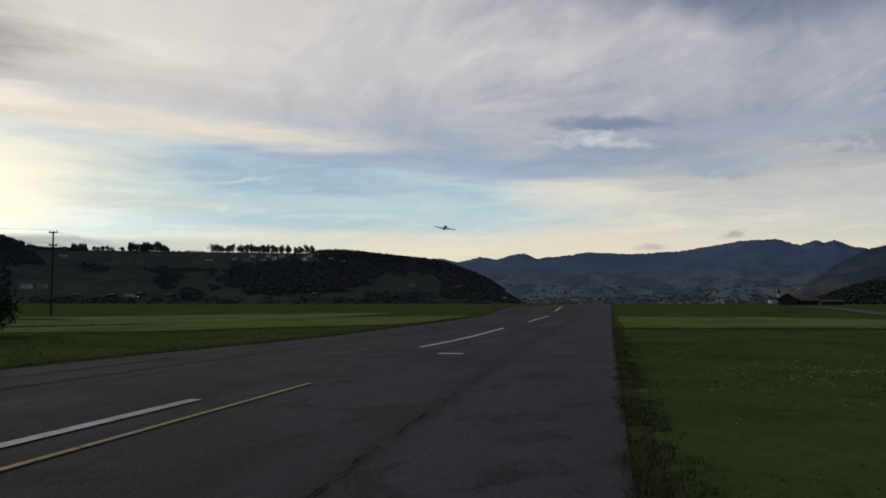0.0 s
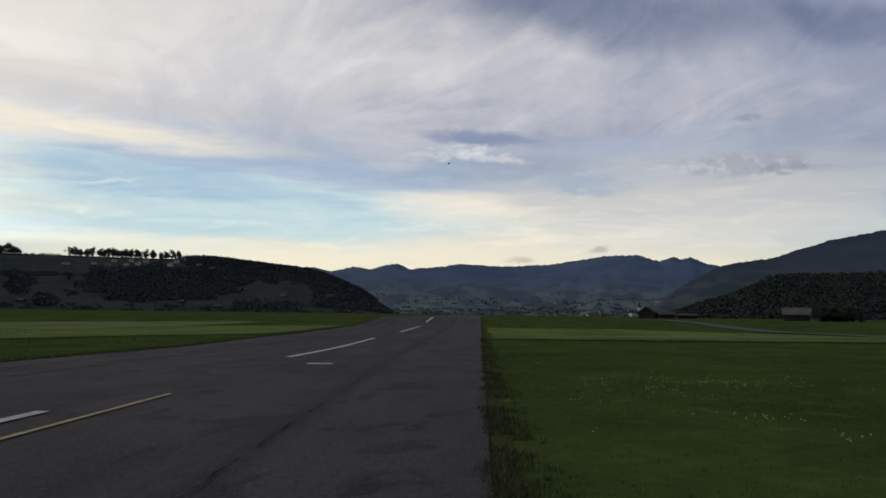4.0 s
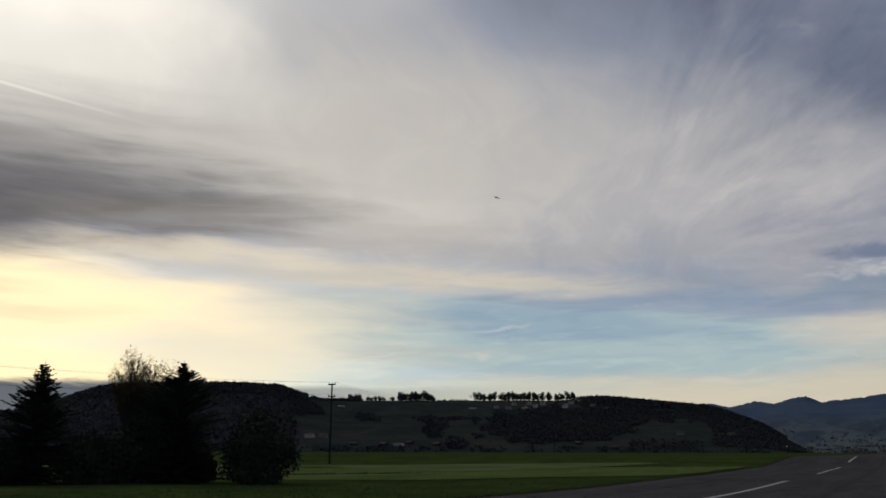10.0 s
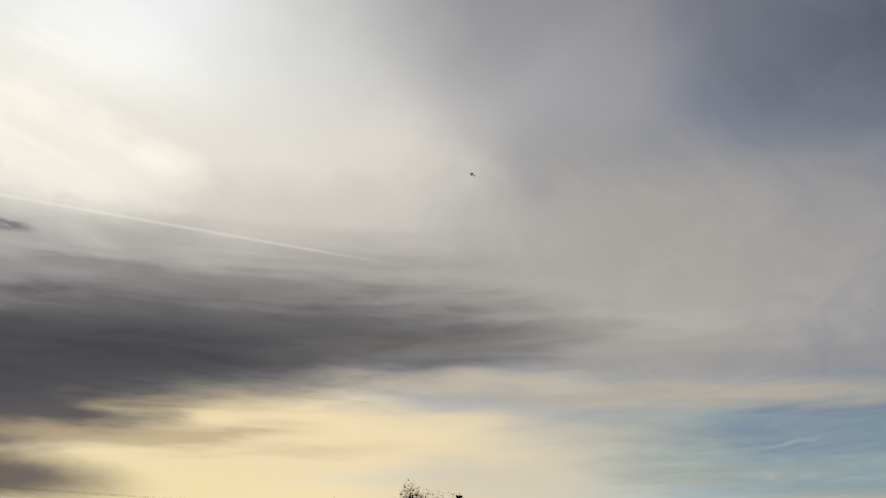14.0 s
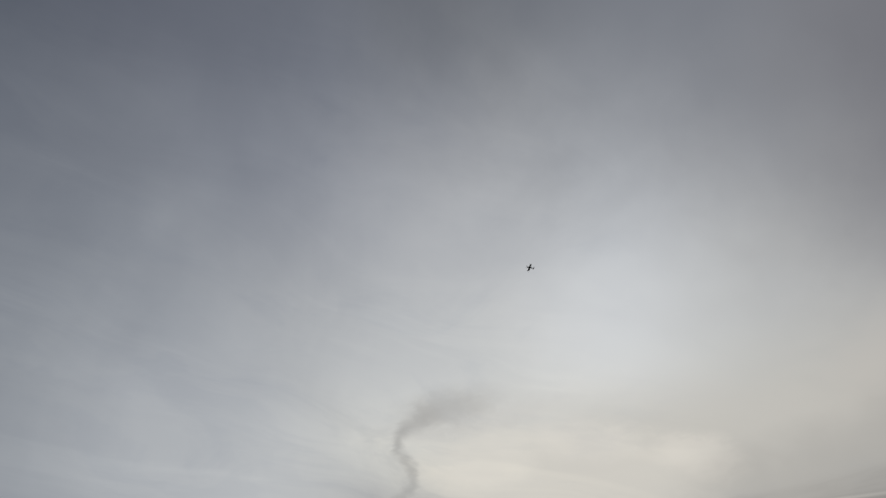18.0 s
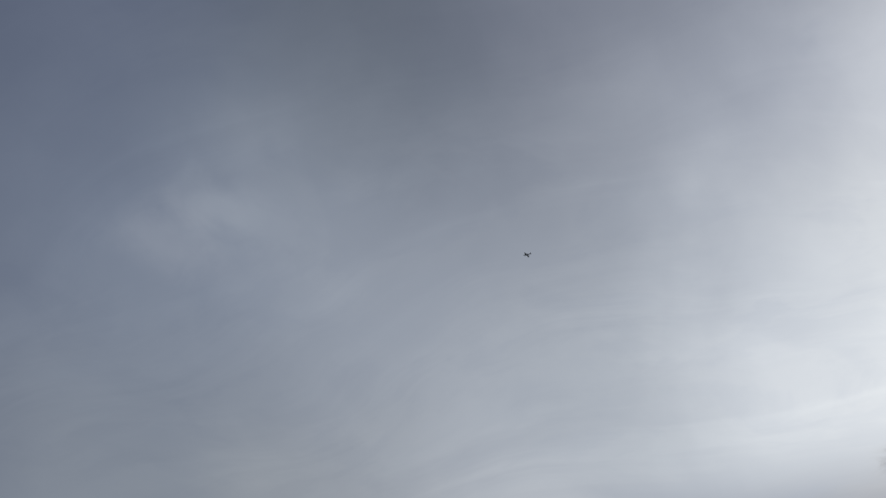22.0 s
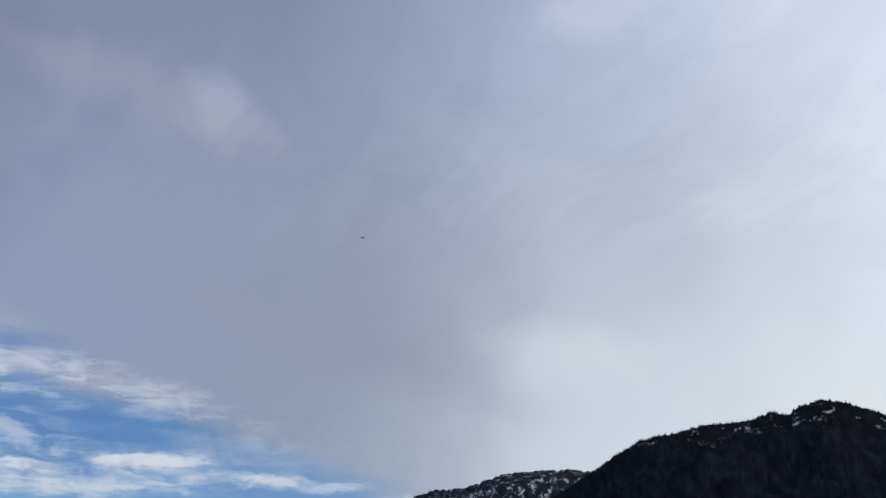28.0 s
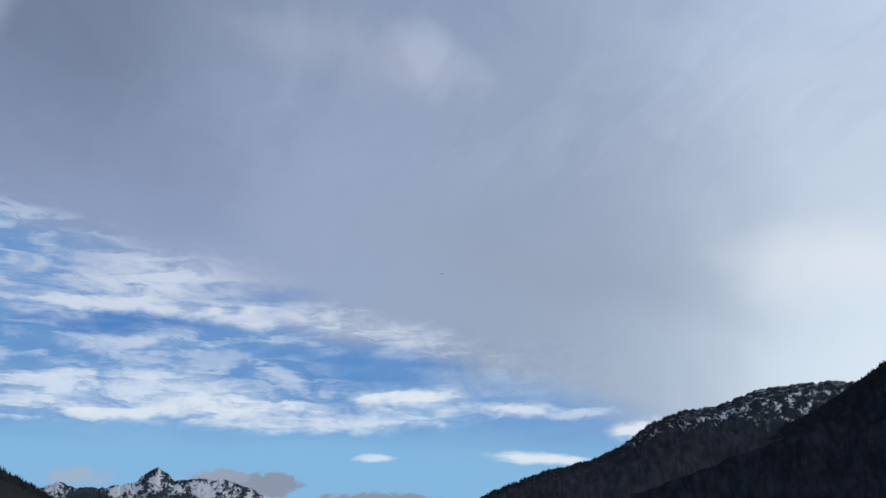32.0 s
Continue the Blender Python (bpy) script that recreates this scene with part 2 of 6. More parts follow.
# thin and thick fibres of the veil
north = W.math("MULTIPLY", W.step(az, 60.0, 20.0), W.step(el, 8.0, 13.0))
shade(streak, 0.40, 0.66, (0.80, 0.83, 0.89), W.math("MULTIPLY", north, 0.42))
shade(mottle, 0.44, 0.66, (1.16, 1.14, 1.10), W.math("MULTIPLY", north, 0.6))
fanned = W.math("MULTIPLY", W.step(az, 19.0, 9.0), W.math("MULTIPLY", W.step(el, 9.5, 13.0), W.step(fan_r, 3.0, 12.0)))
shade(fan, 0.50, 0.68, (1.22, 1.19, 1.14), W.math("MULTIPLY", fanned, 0.6))
shade(fan, 0.50, 0.32, (0.80, 0.83, 0.89), W.math("MULTIPLY", fanned, 0.6))
shade(rib, 0.50, 0.70, (1.13, 1.11, 1.08), W.math("MULTIPLY", fanned, 0.55))
shade(rib, 0.50, 0.34, (0.88, 0.90, 0.94), W.math("MULTIPLY", fanned, 0.6))
shade(fibre, 0.5, 0.72, (1.10, 1.09, 1.07), W.math("MULTIPLY", north, 0.3))
sky[0] = W.mix(W.math("MULTIPLY", W.step(az, 34.0, 12.0), W.step(el, 5.0, 9.0, 0.3, 1.0)), sky[0], W.mix(1.0, sky[0], (0.80, 0.82, 0.86), "MULTIPLY"))
sky[0] = W.mix(W.math("MULTIPLY", W.step(az, 18.0, 6.0), W.step(el, 16.0, 21.0)), sky[0], W.mix(1.0, sky[0], (0.83, 0.845, 0.875), "MULTIPLY"))
# clear blue between the deck and the horizon
cloud(20, 7.6, 24, 3.6, tint(184, 208, 216, 0), 0.95, tilt=4, place="layer", hi=0.45)
cloud(24, 8.7, 18, 1.6, tint(160, 187, 208, 0), 0.85, tilt=4, place="layer", hi=0.5, grain="layer", rag=0.3)
cloud(14, 9.6, 18, 1.0, tint(158, 174, 200, 0), 0.7, tilt=4, place="layer", hi=0.5, grain="layer", rag=0.4)
cloud(30, 11.6, 22, 1.3, tint(232, 224, 208, 0), 0.8, tilt=3, place="layer", grain="layer", rag=0.4)
cloud(31, 13.6, 24, 1.1, tint(182, 179, 179, 0), 0.35, tilt=3, place="layer", grain="layer", rag=0.4)
cloud(24.3, 8.3, 2.6, 0.22, tint(208, 218, 223, 0), 0.6, place="fine", tilt=-8, grain="cirrus", rag=0.8, hi=1.0)
cloud(26.7, 6.4, 1.6, 0.4, tint(216, 222, 220, 0), 0.7, place="fine", grain="puffy", rag=1.0)
cloud(30, 6.5, 9, 1.2, tint(222, 222, 212, 0), 0.5, place="layer", grain="layer", rag=0.6)
cloud(16, 4.0, 24, 1.6, tint(236, 227, 205, 0), 0.6, place="layer", grain="layer", rag=0.4)
cloud(2.5, 7.4, 8, 1.6, tint(228, 222, 212, 0), 0.85, place="layer", grain="layer", rag=0.4)
cloud(0, 6.0, 9, 0.5, tint(190, 204, 208, 0), 0.6, place="fine", tilt=-4, grain="layer", rag=0.5)
low_north = W.math("MULTIPLY", W.step(az, 46.0, 34.0), W.math("MULTIPLY", W.step(el, 3.5, 5.0), W.step(el, 13.0, 10.0)))
shade(layer, 0.46, 0.60, (0.88, 0.92, 0.97), W.math("MULTIPLY", low_north, 0.8))
shade(cirrus, 0.50, 0.66, (1.12, 1.09, 1.05), W.math("MULTIPLY", low_north, 0.8))
# blue streak with white wisps under it
cloud(-1.5, 11.9, 8.0, 0.75, tint(140, 153, 180, 6), 0.75, place="wisp", tilt=2, grain="layer", rag=0.3)
cloud(0.3, 12.1, 5.6, 0.75, tint(112, 130, 162, 6), 0.6, place="wisp", tilt=2, grain="layer", rag=0.3)
cloud(-10, 11.2, 8, 1.3, tint(158, 170, 194, 0), 0.7, place="layer")
cloud(-6, 9.0, 9, 0.8, tint(170, 180, 196, 0), 0.6, place="layer", grain="layer", rag=0.4)
cloud(2.4, 11.0, 3.6, 0.45, tint(214, 216, 219, 6), 0.4, place="wisp", grain="puffy", rag=0.7, hi=0.9)
cloud(-0.9, 10.75, 3.4, 0.45, tint(224, 226, 228, 6), 0.4, place="wisp", tilt=3, grain="puffy", rag=0.7, hi=0.9)
cloud(0.6, 11.2, 2.4, 0.5, tint(226, 227, 229, 6), 0.4, place="wisp", grain="puffy", rag=0.7, hi=0.9)
cloud(-7.2, 9.0, 4.5, 0.8, tint(150, 168, 190, 6), 0.7, place="torn", tilt=3, grain="layer", rag=0.4)
cloud(-17.6, 12.9, 1.4, 0.35, tint(136, 146, 168, 6), 0.75, place="fine", grain="puffy", rag=0.8)
cloud(-17.4, 9.9, 5.6, 1.0, tint(146, 153, 168, 6), 0.6, place="fine", grain="puffy", rag=1.2, hi=0.7)
cloud(-19.5, 9.6, 2.6, 0.5, tint(132, 141, 160, 6), 0.55, place="fine", grain="puffy", rag=0.9, hi=0.8)
cloud(-2.3, 3.8, 1.4, 0.3, tint(182, 176, 174, 0), 0.8, place="fine", grain="puffy", rag=0.8)
cloud(-8, 4.5, 1.5, 0.35, tint(176, 171, 171, 0), 0.85, place="fine", tilt=-10, grain="puffy", rag=0.6)
# the bright deck round the hidden sun
cloud(66, 29, 46, 18, tint(196, 195, 190, 14), 0.85, hi=0.9, grain="streak", rag=0.15)
cloud(72, 37, 38, 18, tint(200, 202, 200, 18.3), 0.9, hi=0.9, grain="mottle", rag=0.15)
cloud(80, 33, 24, 13, tint(222, 223, 218, 18.5), 0.85, hi=0.9, grain="mottle", rag=0.15)
cloud(66, 28, 30, 9, tint(220, 218, 212, 16.5), 0.9, grain="mottle", rag=0.2)
cloud(76.5, 26.6, 13.5, 4.1, tint(231, 228, 220, 16.8), 0.7, tilt=9, place="wisp", grain="mottle", rag=0.2, hi=0.4)
cloud(81.5, 27.8, 4.5, 2.2, tint(236, 233, 225, 16.8), 0.5, place="fine", grain="puffy", rag=0.25, hi=0.5)
cloud(66.5, 26.2, 4.0, 2.0, tint(236, 232, 224, 16.8), 0.5, tilt=20, place="fine", grain="puffy", rag=0.25, hi=0.6)
cloud(74.0, 28.2, 5.0, 1.6, tint(234, 231, 224, 16.8), 0.45, tilt=10, place="fine", grain="puffy", rag=0.25, hi=0.6)
cloud(50, 28, 10, 4.5, tint(226, 223, 217, 13), 0.8, grain="mottle", rag=0.3)
cloud(54, 24.5, 20, 4.0, tint(208, 206, 201, 13), 0.7, grain="mottle", rag=0.3)
cloud(82, 30.6, 11, 1.3, tint(204, 202, 197, 17.5), 0.7, tilt=-6, place="fine", grain="puffy", rag=0.4)
cloud(36, 26, 14, 10, tint(150, 149, 152, 13), 0.4, grain="mottle", rag=0.4)
cloud(25, 21, 13, 7, tint(144, 144, 148, 14), 0.3, grain="mottle", rag=0.4)
# dark stratus and the yellow gap under it
cloud(50, 9.0, 26, 4.0, tint(236, 220, 186, 13), 0.75, place="layer", hi=0.9)
cloud(60, 9.5, 20, 4.4, tint(246, 228, 188, 13), 0.95, place="layer", hi=0.7)
cloud(58, 5.2, 22, 2.0, tint(248, 228, 180, 13), 0.85, place="layer")
cloud(70, 8.4, 24, 4.4, tint(242, 225, 186, 13), 0.95, place="layer", hi=0.5)
cloud(68, 6.0, 13, 2.0, tint(246, 228, 178, 13), 0.6, place="layer", hi=0.6)
cloud(42, 6.5, 12, 3.0, tint(226, 216, 190, 11), 0.7, place="layer")
cloud(47, 13.0, 15, 1.2, tint(206, 196, 178, 13), 0.8, place="layer", grain="layer", rag=0.3)
cloud(92, 18.5, 24, 6.5, tint(158, 156, 154, 17), 0.85, place="layer")
cloud(56, 20, 28, 4, tint(160, 157, 153, 16.5), 0.6, place="layer", grain="layer", rag=0.3)
cloud(66, 15.2, 34, 5.0, tint(104, 103, 106, 13), 0.95, tilt=-3, place="layer", hi=0.6, grain="layer", rag=0.15)
cloud(72, 13.6, 26, 3.8, tint(77, 78, 84, 13), 0.95, tilt=-4, place="layer", hi=0.7)
cloud(88, 11.0, 18, 6.0, tint(66, 69, 80, 14.5), 0.95, place="layer", hi=0.6)
cloud(78, 10.0, 16, 3.8, tint(76, 77, 84, 14.5), 0.95, tilt=-4, place="layer", hi=0.6)
cloud(66, 9.2, 13, 1.2, tint(178, 160, 134, 14), 0.7, tilt=-3, place="layer", grain="layer", rag=0.4)
cloud(57, 8.4, 10, 0.6, tint(214, 198, 166, 14), 0.6, tilt=-3, place="layer", grain="layer", rag=0.4)
cloud(45, 15.4, 15, 1.7, tint(116, 113, 111, 13), 0.65, tilt=-2, place="layer", grain="layer", rag=0.3)
cloud(32, 14.6, 14, 1.0, tint(166, 162, 160, 11), 0.5, tilt=-2, place="layer", grain="layer", rag=0.5)
cloud(62, 19.0, 22, 1.5, tint(136, 135, 136, 13), 0.7, place="layer", grain="layer", rag=0.4)
cloud(82, 18.6, 14, 1.0, tint(128, 127, 128, 16.5), 0.8, place="layer", tilt=3, grain="layer", rag=0.3)
cloud(86, 16.6, 12, 0.7, tint(172, 168, 162, 16.5), 0.7, place="layer", tilt=3)
cloud(80, 5.6, 8, 1.6, tint(108, 103, 103, 13), 0.9, place="fine")
cloud(75, 6.4, 11, 2.2, tint(98, 92, 92, 13), 0.95, place="fine", tilt=3)
shade(layer, 0.45, 0.65, (0.86, 0.86, 0.87), W.math("MULTIPLY", W.step(az, 38.0, 52.0), W.math("MULTIPLY", W.step(el, 10.0, 12.0), W.step(el, 24.0, 18.0))))
# bank of low grey cloud on the horizon
sky[0] = W.mix(W.math("MULTIPLY", W.step(W.math("ADD", el, W.math("MULTIPLY", W.math("SUBTRACT", layer, 0.5), 1.6)), 3.9, 4.5, 0.95, 0.0),
                      W.math("MULTIPLY", W.step(az, 17.0, 52.0), W.step(az, 110.0, 95.0))), sky[0], tint(68, 78, 93, 12.5))
# overhead and south: an even veil, its tone drifting slowly from the glow round the sun to the clear blue
TONES = []


def tone(t, a, e, r, g, b):
    """The veil's colour in one direction."""
    TONES.append((toward(a, e), tint(r, g, b, t)))


tone(17, 96.6, 41.3, 135, 138, 145), tone(17, 78.0, 43.7, 167, 169, 172), tone(17, 57.8, 42.8, 142, 144, 150), tone(17, 40.1, 38.9, 113, 114, 122)
tone(17, 94.1, 31.0, 209, 211, 212), tone(17, 77.6, 33.6, 211, 211, 208), tone(17, 59.8, 32.8, 204, 205, 202), tone(17, 43.8, 30.5, 169, 170, 174)
tone(19, 131.5, 49.8, 63, 70, 83), tone(19, 109.9, 53.9, 89, 94, 105), tone(19, 84.9, 53.5, 93, 97, 105), tone(19, 64.0, 48.7, 107, 112, 122)
tone(19, 126.5, 40.0, 88, 94, 106), tone(19, 108.1, 42.9, 112, 117, 126), tone(19, 87.5, 42.5, 168, 173, 183), tone(19, 69.5, 39.0, 231, 237, 244)
tone(19, 122.8, 30.0, 118, 125, 136), tone(19, 106.8, 31.8, 165, 170, 178), tone(19, 89.4, 33.0, 209, 213, 213)
tone(22, 164.2, 47.5, 93, 101, 123), tone(22, 143.6, 51.5, 83, 91, 105), tone(22, 119.9, 51.2, 121, 126, 141), tone(22, 99.7, 46.9, 172, 179, 195)
tone(22, 159.7, 37.6, 107, 117, 140), tone(22, 141.9, 40.4, 147, 156, 171), tone(22, 122.1, 40.2, 148, 156, 168), tone(22, 104.5, 37.1, 195, 203, 213)
tone(22, 156.2, 27.6, 102, 112, 131), tone(22, 140.6, 29.4, 124, 132, 145), tone(22, 123.7, 29.2, 170, 179, 188), tone(22, 108.1, 27.1, 221, 226, 230)
tone(24, 179.8, 42.3, 86, 97, 121), tone(24, 161.0, 45.6, 126, 138, 156), tone(24, 139.9, 45.5, 154, 163, 176), tone(24, 121.3, 41.9, 187, 194, 207)
tone(24, 176.4, 32.3, 102, 114, 138), tone(24, 159.7, 34.6, 143, 154, 170), tone(24, 141.5, 34.4, 173, 182, 195), tone(24, 124.9, 31.9, 207, 213, 223)
tone(24, 173.7, 22.1, 107, 117, 138), tone(24, 158.8, 23.5, 142, 151, 164), tone(24, 142.7, 23.4, 161, 169, 180), tone(24, 127.7, 21.8, 234, 238, 245)
tone(27, 190.3, 36.1, 113, 125, 148), tone(27, 173.1, 38.7, 141, 153, 176), tone(27, 154.2, 38.5, 190, 204, 226), tone(27, 137.1, 35.7, 222, 232, 250)
tone(27, 187.9, 25.8, 139, 151, 177), tone(27, 172.3, 27.6, 141, 152, 170), tone(27, 155.3, 27.4, 162, 173, 187), tone(27, 139.7, 25.5, 202, 211, 223)
tone(27, 171.6, 16.5, 147, 160, 178), tone(27, 156.2, 16.4, 193, 205, 213), tone(27, 141.8, 15.2, 215, 220, 222)
tone(30, 205.8, 28.9, 114, 126, 152), tone(30, 190.0, 31.3, 155, 167, 195), tone(30, 172.7, 31.7, 167, 180, 207), tone(30, 156.7, 29.9, 197, 210, 234)
tone(30, 203.9, 18.6, 152, 167, 200), tone(30, 189.1, 20.2, 152, 167, 193), tone(30, 173.0, 20.6, 154, 166, 186), tone(30, 158.0, 19.6, 228, 237, 253)
drift = W.vec("NORMALIZE", W.vec("ADD", way, W.vec("SCALE", bend, scale=0.16)))
veil_tree, G, gi, go = group_tree("veil_tone", (("Way", "Vector"),), (("Heap", "Vector"), ("Share", "Float")))
heap, share = None, None
for direction, colour in TONES:
    near = G.math("EXPONENT", G.math("MULTIPLY_ADD", G.vec("DOT_PRODUCT", gi["Way"], tuple(direction)), 90.0, -90.0))
    some = G.vec("SCALE", colour, scale=near)
    heap, share = (some, near) if heap is None else (G.vec("ADD", heap, some), G.math("ADD", share, near))
G.plug(go["Heap"], heap)
G.plug(go["Share"], share)
veil_node = W.node("ShaderNodeGroup", node_tree=veil_tree)
W.plug(veil_node.inputs[0], drift)
heap, share = veil_node.outputs
veil_tone = W.vec("SCALE", heap, scale=W.math("DIVIDE", 1.0, W.math("MAXIMUM", share, 0.001)))
here = W.math("MULTIPLY", W.step(share, 0.12, 0.5), W.math("MAXIMUM", W.step(el, 27.0, 35.0), W.math("MAXIMUM", W.math("MULTIPLY", W.step(az, 86.0, 99.0), W.step(el, 19.0, 26.0)), W.step(az, 110.0, 125.0))))
sky[0] = W.mix(here, sky[0], veil_tone)
# loose paler and darker places in the veil
cloud(151, 41.5, 7, 3.2, tint(152, 160, 172, 22), 0.5, grain="mottle", rag=0.4)
cloud(155.5, 39.5, 6, 4.0, tint(178, 186, 200, 24), 0.35, grain="mottle", rag=0.4)
cloud(184.5, 31.5, 5.5, 2.6, tint(150, 158, 178, 24), 0.45, tilt=20, grain="mottle", rag=0.4)
cloud(191, 31.8, 15, 3.8, tint(166, 175, 196, 30), 0.55, tilt=11, grain="mottle", rag=0.3, hi=1.0)
cloud(184.2, 30.3, 7, 2.6, tint(178, 186, 205, 30), 0.55, tilt=11, grain="mottle", rag=0.3, hi=1.0)
cloud(176, 17.2, 22, 3.4, tint(142, 153, 173, 28), 0.7, tilt=15, hi=1.1)
cloud(157, 15.6, 12, 3.6, tint(214, 217, 222, 28), 0.6, tilt=14, hi=1.0)
# small dark scud, a smoke-like plume and a vapour trail before the glow
for sa, se, sw, sh in ((84.4, 21.3, 2.1, 0.85), (79.7, 20.9, 2.3, 1.0), (81.5, 21.7, 1.5, 0.45), (76.6, 20.8, 1.7, 0.5), (88.2, 21.4, 2.0, 0.7), (86.7, 21.9, 1.8, 0.5), (91.7, 19.9, 2.0, 0.3)):
    cloud(sa, se, sw * 1.7, sh * 1.7, tint(150, 150, 151, 17), 0.7, place="wisp", grain="fluff", rag=0.4, hi=0.9)
    cloud(sa + 0.1, se + 0.2, sw * 1.1, sh * 0.9, tint(92, 94, 102, 17), 0.75, place="wisp", grain="puffy", rag=0.4, hi=0.9)
cloud(96, 22.9, 8.0, 2.3, tint(160, 160, 160, 17), 0.9, place="torn", grain="fluff", rag=0.35, hi=0.7)
for sa, se, sw in ((99.5, 23.2, 2.6), (96.6, 23.5, 2.4), (94.0, 22.8, 2.8), (91.2, 22.9, 2.2), (97.5, 22.0, 2.6)):
    cloud(sa, se, sw * 1.5, 1.0, tint(116, 117, 123, 17), 0.75, tilt=-6, place="wisp", grain="puffy", rag=0.5, hi=0.9)
plume = [(89.6, 22.8, 0.9), (89.0, 23.6, 0.7), (88.4, 24.8, 0.6), (87.8, 26.0, 0.52), (87.3, 27.2, 0.46), (87.5, 27.9, 0.42), (88.2, 28.6, 0.40), (88.7, 29.3, 0.45), (88.2, 30.0, 0.5), (87.2, 30.5, 0.7), (85.7, 31.2, 0.9)]
for k in range(26):
    f = k / 25 * (len(plume) - 1)
    i = min(int(f), len(plume) - 2)
    pa, pe, pw = (p + (q - p) * (f - i) for p, q in zip(plume[i], plume[i + 1]))
    cloud(pa + 0.12 * math.sin(k * 2.1), pe, pw * 1.7, pw * 1.6, tint(146, 146, 146, 17), 0.26, place="fine", hi=1.1)
cloud(84.4, 31.6, 6.0, 1.9, tint(176, 175, 173, 17), 0.55, place="wisp", tilt=-6, grain="fluff", rag=0.3, hi=1.0)
cloud(78.5, 24.2, 1.8, 0.7, tint(200, 197, 190, 17), 0.6, place="fine", tilt=-30, grain="puffy", rag=0.5)
trail(86.5, 22.3, 52.0, 21.2, 0.17, tint(236, 233, 226, 17), 0.22)
shade(mottle, 0.42, 0.65, (0.88, 0.90, 0.93), W.math("MULTIPLY", W.step(az, 95.0, 115.0), W.math("MULTIPLY", W.step(el, 14.0, 22.0), 0.2)))
high = W.math("MULTIPLY", W.step(az, 60.0, 80.0), W.step(el, 20.0, 27.0))
shade(fluff, 0.46, 0.66, (1.10, 1.09, 1.07), W.math("MULTIPLY", high, 0.5))
shade(streak, 0.47, 0.62, (1.09, 1.085, 1.07), W.math("MULTIPLY", high, 0.6))
shade(mottle, 0.5, 0.38, (0.92, 0.93, 0.95), W.math("MULTIPLY", high, 0.5))
shade(fibre, 0.46, 0.66, (0.94, 0.945, 0.96), W.math("MULTIPLY", high, 0.35))
# clear southern sky with torn white cirrus
deck_sky = sky[0]
cloud(208, 8, 40, 11.8, tint(102, 147, 200, 32), 0.95, hi=0.4, place="layer", tilt=15)
cloud(178, 5.5, 16, 5, tint(118, 162, 206, 32), 0.85, place="layer", tilt=12)
cloud(177, 7.3, 12, 3.4, tint(118, 160, 210, 30), 0.85, tilt=12, place="wisp", hi=0.8)
cloud(200, 2.0, 46, 6.5, tint(136, 184, 222, 32), 0.9, hi=0.5, place="layer")
under_deck = W.math("SUBTRACT", W.math("MULTIPLY_ADD", az, 0.237, 10.2 - 170 * 0.237), el)
open_air = W.math("MULTIPLY", W.step(az, 172.0, 186.0), W.math("MULTIPLY", W.step(el, 6.0, 8.5), W.step(W.math("ADD", under_deck, W.math("MULTIPLY", W.math("SUBTRACT", cirrus, 0.5), 3.0)), -0.8, 1.6)))
sky[0] = W.mix(W.math("MULTIPLY", W.math("MULTIPLY", W.step(shred, 0.46, 0.66), open_air), 0.55), sky[0], tint(206, 217, 234, 30))
cloud(204, 16.3, 14.9, 3.51, tint(182, 194, 218, 30), 0.85, tilt=-3, place="torn", grain="shred", rag=0.85, hi=1.0)
cloud(203, 16.2, 6.9, 1.62, tint(206, 214, 230, 30), 0.8, tilt=-10, place="torn", grain="shred", rag=0.85, hi=1.0)
cloud(196, 17.4, 5.8, 1.76, tint(184, 194, 216, 30), 0.7, tilt=-25, place="torn", grain="shred", rag=0.85)
cloud(207, 14.1, 8, 1.01, tint(210, 218, 233, 30), 0.9, tilt=-4, place="wisp", grain="shred", rag=0.85, hi=0.9)
cloud(199, 13.9, 6.3, 1.35, tint(214, 221, 234, 30), 0.9, tilt=-4, place="wisp", grain="shred", rag=0.85, hi=1.0)
cloud(190.5, 14.0, 8.6, 1.35, tint(206, 214, 230, 30), 0.85, tilt=8, place="wisp", grain="shred", rag=0.85, hi=1.0)
cloud(194.5, 15.4, 5.8, 1.08, tint(104, 140, 196, 30), 0.6, place="wisp", tilt=4, grain="layer", rag=0.5)
cloud(206, 13.1, 10.3, 1.01, tint(82, 128, 192, 30), 0.85, place="wisp", tilt=-2, grain="layer", rag=0.5)
cloud(204.5, 11.8, 6.3, 1.01, tint(196, 208, 229, 30), 0.85, place="wisp", tilt=-3, grain="shred", rag=0.85, hi=1.0)
cloud(199, 11.0, 6.3, 1.08, tint(172, 192, 222, 30), 0.7, place="torn", tilt=-20, grain="shred", rag=0.85, hi=0.9)
cloud(188.5, 10.9, 9.2, 2.03, tint(92, 142, 200, 30), 0.85, place="wisp", tilt=3, grain="layer", rag=0.3)
cloud(194.6, 9.9, 3.7, 0.94, tint(180, 198, 225, 30), 0.75, tilt=35, place="wisp", grain="shred", rag=0.85, hi=0.9)
cloud(184.9, 12.8, 2.3, 0.68, tint(196, 207, 226, 30), 0.8, tilt=-8, place="wisp", grain="shred", rag=0.85, hi=1.0)
cloud(207, 8.8, 14.9, 2.03, tint(212, 222, 238, 30), 0.95, tilt=-4, place="wisp", grain="shred", rag=0.85, hi=1.0)
cloud(198, 8.0, 10.3, 1.49, tint(222, 230, 241, 30), 0.95, tilt=-2, place="wisp", grain="shred", rag=0.855, hi=1.0)
cloud(206, 7.6, 12.6, 0.74, tint(226, 232, 240, 30), 0.9, tilt=-3, place="wisp", grain="shred", rag=0.85, hi=1.0)
